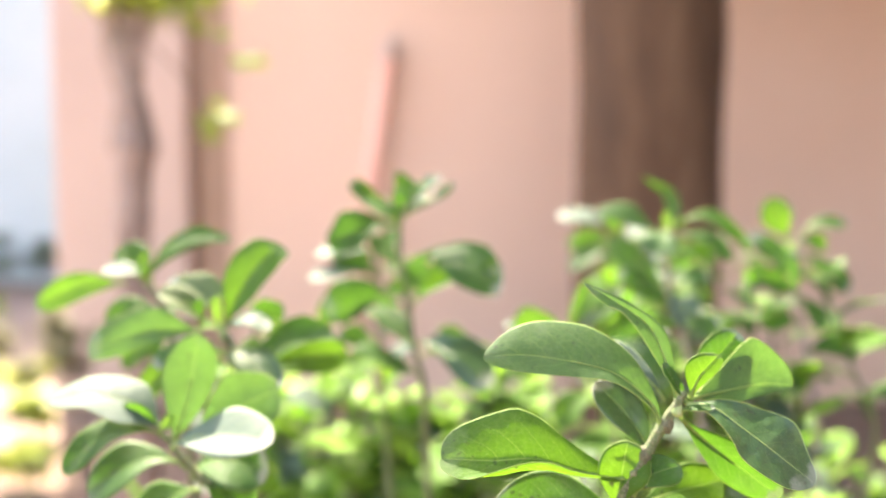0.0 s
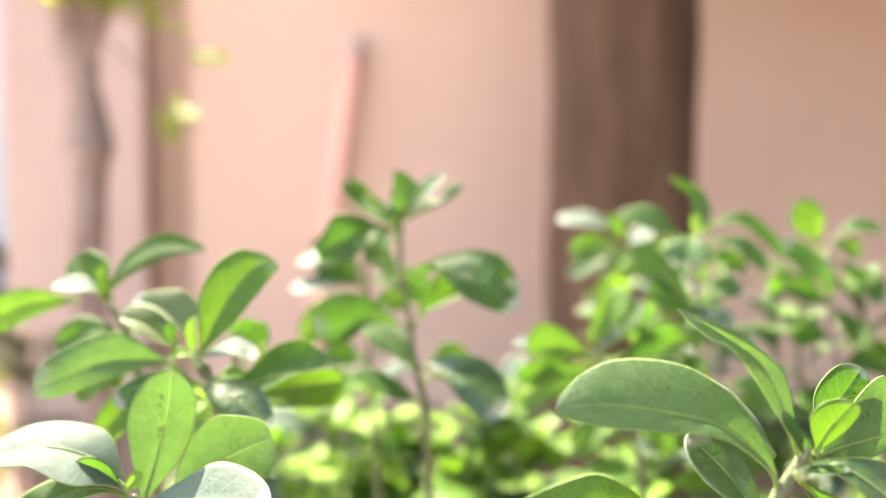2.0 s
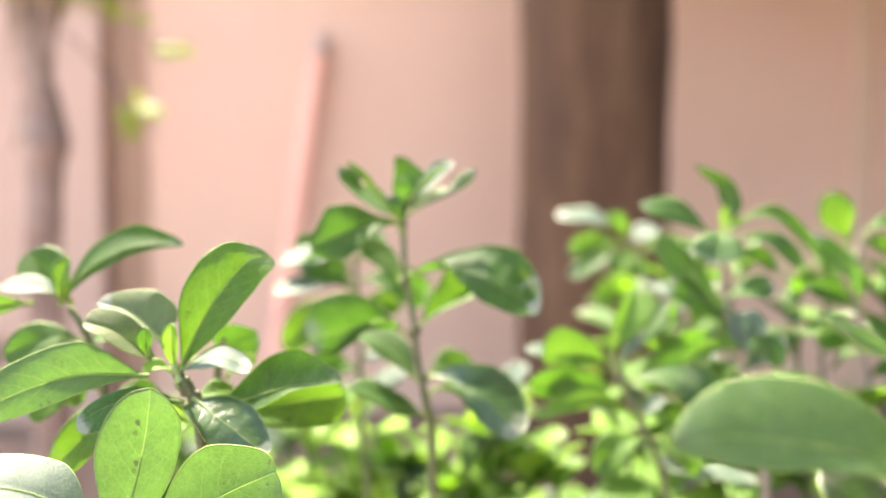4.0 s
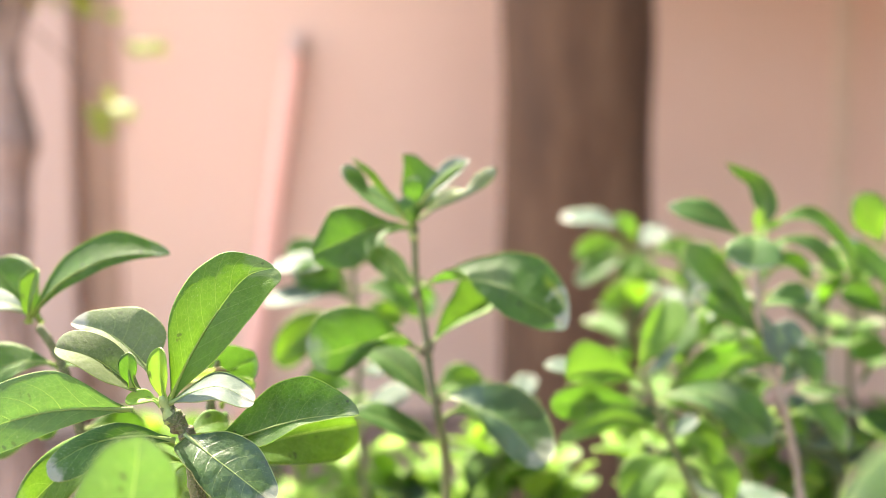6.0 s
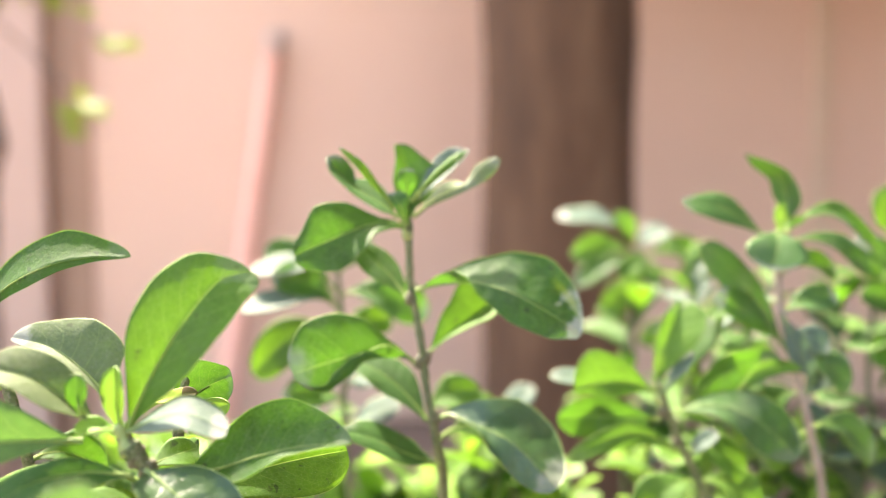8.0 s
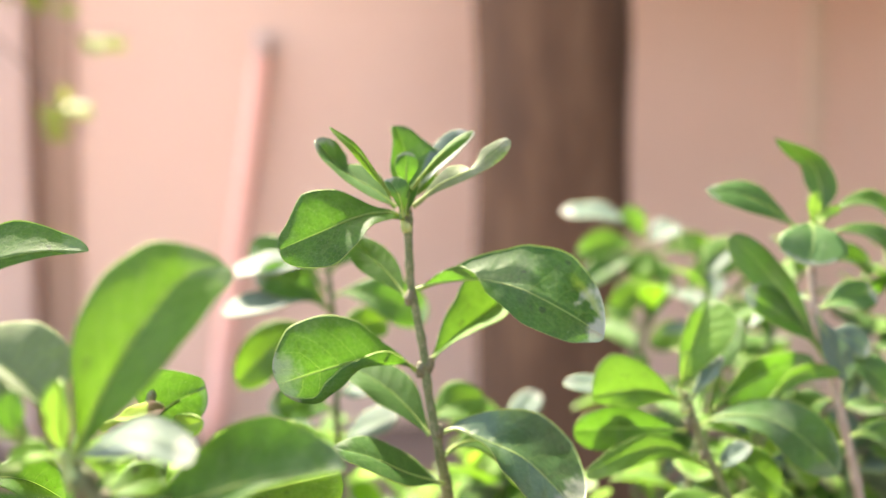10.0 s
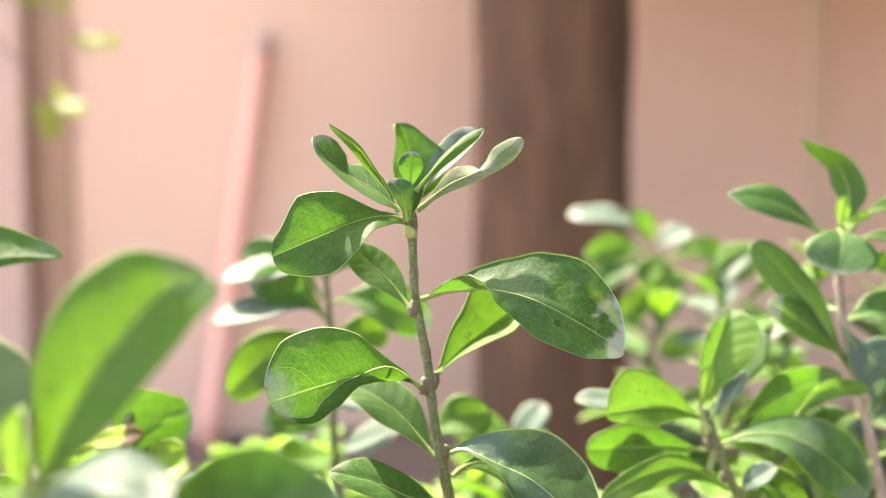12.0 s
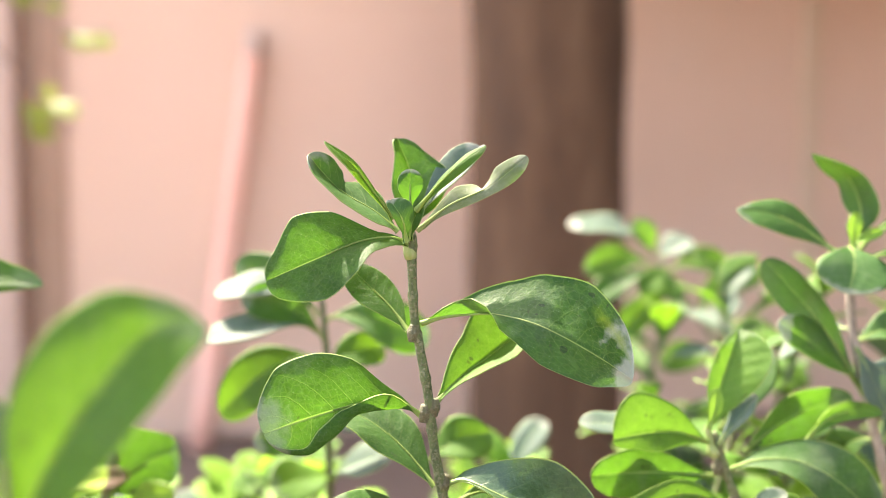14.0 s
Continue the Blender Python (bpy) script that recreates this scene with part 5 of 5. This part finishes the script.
leaf(right_tall_stem, (0.1739, 0.6520, 0.9600), (0.2186, 0.6429, 0.9480), (-0.09, -0.66, 0.75), 0.0186, 0.20, 0.25, -45, dusty, bow=(-0.02, -0.18, 0.98))
blade(right_tall_stem, [(0.1757, 0.6520, 0.9075), (0.1548, 0.6500, 0.9359), (0.1294, 0.6520, 0.9638)], [(0.5, (-0.0116, -0.0023, -0.0022))], [(0.5, (0.0066, 0.0023, 0.0061))], leathery)
leaf(right_tall_stem, (0.1777, 0.6520, 0.9032), (0.1308, 0.6427, 0.9378), (0.08, -0.80, 0.60), 0.0195, 0.05, 0.30, 45, mature, bow=(-0.02, -0.19, 0.98))
leaf(right_tall_stem, (0.1728, 0.6520, 0.9304), (0.1540, 0.6797, 0.9162), (-0.29, -0.44, 0.85), 0.0215, 0.15, 0.25, 0, waxy, bow=(-0.02, -0.19, 0.98))
leaf(right_tall_stem, (0.1735, 0.6520, 0.9250), (0.2046, 0.6520, 0.9350), (-0.13, -0.82, 0.55), 0.0167, 0.12, 0.25, -45, leathery, bow=(-0.02, -0.19, 0.98))
leaf(right_tall_stem, (0.1761, 0.6520, 0.9141), (0.1963, 0.6430, 0.9068), (-0.34, -0.82, 0.47), 0.0139, 0.12, 0.25, -45, waxy, bow=(-0.02, -0.19, 0.98))
leaf(right_tall_stem, (0.1710, 0.6520, 0.9492), (0.2152, 0.6701, 0.9470), (-0.13, -0.82, 0.55), 0.0171, 0.12, 0.25, -45, mature, bow=(-0.02, -0.19, 0.98))
leaf(right_tall_stem, (0.1793, 0.6520, 0.9004), (0.2086, 0.6431, 0.8875), (-0.13, -0.82, 0.55), 0.0193, 0.15, 0.25, -45, leathery, bow=(-0.02, -0.19, 0.98))
leaf(right_tall_stem, (0.1855, 0.6520, 0.8810), (0.1736, 0.6702, 0.8658), (-0.13, -0.82, 0.55), 0.0199, 0.15, 0.25, 45, mature, bow=(-0.02, -0.19, 0.98))
leaf(right_tall_stem, (0.1856, 0.6520, 0.8783), (0.2157, 0.6610, 0.9001), (-0.13, -0.82, 0.55), 0.0198, 0.10, 0.25, 0, waxy)
leaf(right_tall_stem, (0.1904, 0.6520, 0.8615), (0.2358, 0.6608, 0.8422), (-0.13, -0.82, 0.55), 0.0230, 0.15, 0.25, -45, leathery, bow=(-0.02, -0.19, 0.98))
leaf(right_tall_stem, (0.1919, 0.6520, 0.8587), (0.1740, 0.6701, 0.8372), (-0.13, -0.82, 0.55), 0.0231, 0.15, 0.25, 45, bright, bow=(-0.02, -0.19, 0.98))
leaf(right_tall_stem, (0.1729, 0.6520, 0.9250), (0.1849, 0.6430, 0.8939), (-0.15, -0.95, 0.26), 0.0138, 0.10, 0.25, 0, waxy)

right_far_stem = stem(right_shrub, [(0.1899, 0.9000, 0.9450), (0.1999, 0.9000, 0.9262), (0.2248, 0.9000, 0.8975), (0.2503, 0.9000, 0.8588), (0.2713, 0.9000, 0.8099), (0.2827, 0.9000, 0.7461)], 0.0015, 0.0022, pale=True)
leaf(right_far_stem, (0.1801, 0.9000, 0.9544), (0.1204, 0.9000, 0.9720), (-0.28, -0.43, 0.85), 0.0276, 0.15, 0.20, 0, waxy, bow=(-0.02, -0.18, 0.98))
leaf(right_far_stem, (0.1850, 0.9000, 0.9497), (0.1703, 0.9000, 0.9753), (-0.13, -0.88, 0.46), 0.0176, 0.10, 0.30, 0, bright)
leaf(right_far_stem, (0.1899, 0.9000, 0.9450), (0.2141, 0.9000, 0.9611), (-0.28, -0.43, 0.85), 0.0279, 0.10, 0.30, 0, waxy, bow=(-0.02, -0.18, 0.98))
leaf(right_far_stem, (0.1851, 0.9000, 0.9404), (0.1323, 0.9000, 0.9411), (-0.13, -0.88, 0.46), 0.0245, 0.10, 0.30, 45, bright, bow=(-0.02, -0.18, 0.98))
leaf(right_far_stem, (0.1900, 0.9000, 0.9357), (0.1290, 0.8807, 0.9178), (-0.09, -0.61, 0.79), 0.0205, 0.10, 0.30, 45, dusty, bow=(-0.02, -0.18, 0.98))
leaf(right_far_stem, (0.1949, 0.9000, 0.9356), (0.1923, 0.8810, 0.9188), (-0.11, -0.75, 0.65), 0.0221, 0.10, 0.30, 0, bright)
leaf(right_far_stem, (0.1948, 0.9000, 0.9403), (0.1686, 0.8809, 0.9238), (-0.11, -0.75, 0.65), 0.0197, 0.10, 0.30, 0, bright)
leaf(right_far_stem, (0.1973, 0.9000, 0.9356), (0.2440, 0.9000, 0.9443), (-0.12, -0.82, 0.56), 0.0225, 0.10, 0.30, -45, bright, bow=(-0.02, -0.18, 0.98))
leaf(right_far_stem, (0.1999, 0.9000, 0.9262), (0.1590, 0.9000, 0.8896), (-0.13, -0.88, 0.46), 0.0223, 0.10, 0.30, 0, bright)
leaf(right_far_stem, (0.2198, 0.9000, 0.9023), (0.1950, 0.9000, 0.9216), (-0.08, -0.54, 0.84), 0.0159, 0.10, 0.30, 45, dusty, bow=(-0.02, -0.18, 0.98))
leaf(right_far_stem, (0.2198, 0.9000, 0.9023), (0.2690, 0.9000, 0.9393), (-0.13, -0.88, 0.46), 0.0259, 0.10, 0.30, -45, bright, bow=(-0.02, -0.18, 0.98))
leaf(right_far_stem, (0.2299, 0.9000, 0.8879), (0.2453, 0.8812, 0.9179), (-0.28, -0.43, 0.85), 0.0242, 0.10, 0.30, 0, waxy)
leaf(right_far_stem, (0.2349, 0.9000, 0.8830), (0.2851, 0.9000, 0.8866), (-0.11, -0.75, 0.65), 0.0261, 0.10, 0.30, -45, bright, bow=(-0.02, -0.18, 0.98))
leaf(right_far_stem, (0.2401, 0.9000, 0.8686), (0.1907, 0.9000, 0.8700), (-0.12, -0.82, 0.56), 0.0244, 0.10, 0.30, 45, bright, bow=(-0.02, -0.18, 0.98))
leaf(right_far_stem, (0.2503, 0.9000, 0.8588), (0.2698, 0.9000, 0.8965), (-0.09, -0.66, 0.75), 0.0247, 0.10, 0.30, 0, dusty)
leaf(right_far_stem, (0.2607, 0.9000, 0.8393), (0.3112, 0.9000, 0.8570), (-0.12, -0.82, 0.56), 0.0272, 0.10, 0.30, -45, bright, bow=(-0.02, -0.18, 0.98))
leaf(right_far_stem, (0.2661, 0.9000, 0.8198), (0.2208, 0.9000, 0.8263), (-0.12, -0.82, 0.56), 0.0271, 0.10, 0.30, 45, bright, bow=(-0.02, -0.18, 0.98))

right_edge_stem = stem(right_shrub, [(0.2970, 0.7100, 0.9630), (0.2953, 0.7100, 0.9460), (0.2940, 0.7100, 0.9204), (0.2995, 0.7100, 0.8861), (0.3097, 0.7100, 0.8427), (0.3159, 0.7100, 0.7901)], 0.0014, 0.0022, pale=True)
leaf(right_edge_stem, (0.2862, 0.7100, 0.9588), (0.2700, 0.7100, 0.9925), (-0.25, -0.85, 0.46), 0.0253, 0.10, 0.30, 0, young)
leaf(right_edge_stem, (0.2970, 0.7100, 0.9630), (0.3360, 0.7100, 0.9714), (-0.04, -0.66, 0.75), 0.0144, 0.10, 0.30, -45, dusty, bow=(-0.01, -0.18, 0.98))
leaf(right_edge_stem, (0.2952, 0.7100, 0.9502), (0.2804, 0.7100, 0.9375), (-0.04, -0.66, 0.75), 0.0131, 0.10, 0.30, 45, dusty, bow=(-0.01, -0.18, 0.98))
leaf(right_edge_stem, (0.2967, 0.7100, 0.9460), (0.3402, 0.7100, 0.9159), (0.05, -0.88, 0.46), 0.0204, 0.05, 0.30, -45, mature, bow=(-0.01, -0.18, 0.98))
leaf(right_edge_stem, (0.2949, 0.7100, 0.9587), (0.3191, 0.7100, 0.9544), (0.05, -0.88, 0.46), 0.0170, 0.05, 0.30, -45, young, bow=(-0.01, -0.18, 0.98))
leaf(right_edge_stem, (0.2951, 0.7100, 0.9119), (0.3215, 0.7100, 0.8859), (0.05, -0.83, 0.56), 0.0205, 0.05, 0.30, 0, dusty)
leaf(right_edge_stem, (0.2943, 0.7100, 0.9119), (0.2536, 0.7100, 0.9631), (0.05, -0.83, 0.56), 0.0220, 0.20, 0.30, 0, mature)
leaf(right_edge_stem, (0.2967, 0.7100, 0.9033), (0.2589, 0.7100, 0.9291), (0.05, -0.83, 0.56), 0.0221, 0.10, 0.30, 45, dusty, bow=(-0.01, -0.18, 0.98))
leaf(right_edge_stem, (0.2995, 0.7100, 0.8861), (0.2644, 0.7100, 0.8907), (0.05, -0.83, 0.56), 0.0221, 0.10, 0.30, 45, young, bow=(-0.01, -0.18, 0.98))
leaf(right_edge_stem, (0.3047, 0.7100, 0.8601), (0.3442, 0.7100, 0.8683), (0.05, -0.83, 0.56), 0.0223, 0.10, 0.30, -45, mature, bow=(-0.01, -0.18, 0.98))
leaf(right_edge_stem, (0.3097, 0.7100, 0.8427), (0.2748, 0.7100, 0.8344), (0.05, -0.83, 0.56), 0.0223, 0.10, 0.30, 45, dusty, bow=(-0.01, -0.18, 0.98))


# ---- the lower growth between the tall shoots ----
rear_shrub = shrub("shrub", (-0.05, 0.98, 0), "low dense shrub with yellow-green sunlit leaves")
side_shrub = shrub("shrub", (0.46, 0.92, 0), "low green shrub of rounded leaves on dry earth")
rnd = random.Random(21)
BRIGHT, MIXED = (bright, bud, young, bright, bud, waxy), (mature, young, young, bright, waxy)
for n in range(38):
    x, y = -0.28 + 0.40 * ((n * 0.618) % 1), 0.78 + 0.32 * ((n * 0.377) % 1)
    wild_shoot(rear_shrub, (x, y, 1.0 - 0.225 * y + rnd.uniform(-0.15, -0.005) + (0.03 if x > -0.13 else 0.0)), (rnd.uniform(-.04, .04), rnd.uniform(-.03, .05)), rnd.uniform(0.15, 0.24), 12, 0.072, 300 + n, BRIGHT)
for n in range(9):
    x, y = 0.07 + 0.19 * ((n * 0.618) % 1), 0.74 + 0.25 * ((n * 0.377) % 1)
    wild_shoot(right_shrub, (x, y, 1.0 - 0.25 * y + rnd.uniform(-0.08, 0.0) - (0.05 if x < 0.16 else 0.0)), (rnd.uniform(-.04, .04), rnd.uniform(-.03, .05)), rnd.uniform(0.12, 0.2), 13, 0.062, 140 + n, BRIGHT)
for n in range(7):
    x, y = 0.15 + 0.20 * ((n * 0.618) % 1), 0.70 + 0.16 * ((n * 0.377) % 1)
    wild_shoot(right_shrub, (x, y, 0.90 + 0.05 * ((n * 0.47) % 1) - 0.10 * (y - 0.7)), (rnd.uniform(-.04, .04), rnd.uniform(-.03, .05)), rnd.uniform(0.12, 0.18), 12, 0.052, 160 + n, (mature, young, mature, bright, waxy))
for n in range(8):
    x, y = 0.16 + 0.16 * ((n * 0.618) % 1), 0.68 + 0.16 * ((n * 0.377) % 1)
    wild_shoot(right_shrub, (x, y, 0.865 - 0.2 * (y - 0.68) - 0.05 * ((n * 0.47) % 1)), (rnd.uniform(-.04, .04), rnd.uniform(-.03, .05)), rnd.uniform(0.12, 0.18), 12, 0.056, 180 + n, (bright, waxy, young, bud, waxy))
for n in range(5):
    x, y = 0.36 + 0.22 * ((n * 0.618) % 1), 0.78 + 0.25 * ((n * 0.377) % 1)
    wild_shoot(side_shrub, (x, y, 1.0 - 0.27 * y + rnd.uniform(-0.09, -0.03)), (rnd.uniform(-.04, .04), rnd.uniform(-.03, .05)), rnd.uniform(0.12, 0.2), 13, 0.062, 170 + n, BRIGHT)
for n, plant in enumerate([left_shrub] * 8 + [middle_shrub] * 12 + [right_front_shrub] * 5 + [rear_shrub] * 9 + [right_shrub] * 8 + [side_shrub] * 6):
    foot = HOME[plant]
    a = n * 2.4
    wild_shoot(plant, (foot.x + 0.13 * math.cos(a), foot.y + 0.13 * math.sin(a), rnd.uniform(0.42, 0.62)), (-.05 * math.cos(a), -.05 * math.sin(a)), 0.16, 12, 0.064, 200 + n, MIXED)
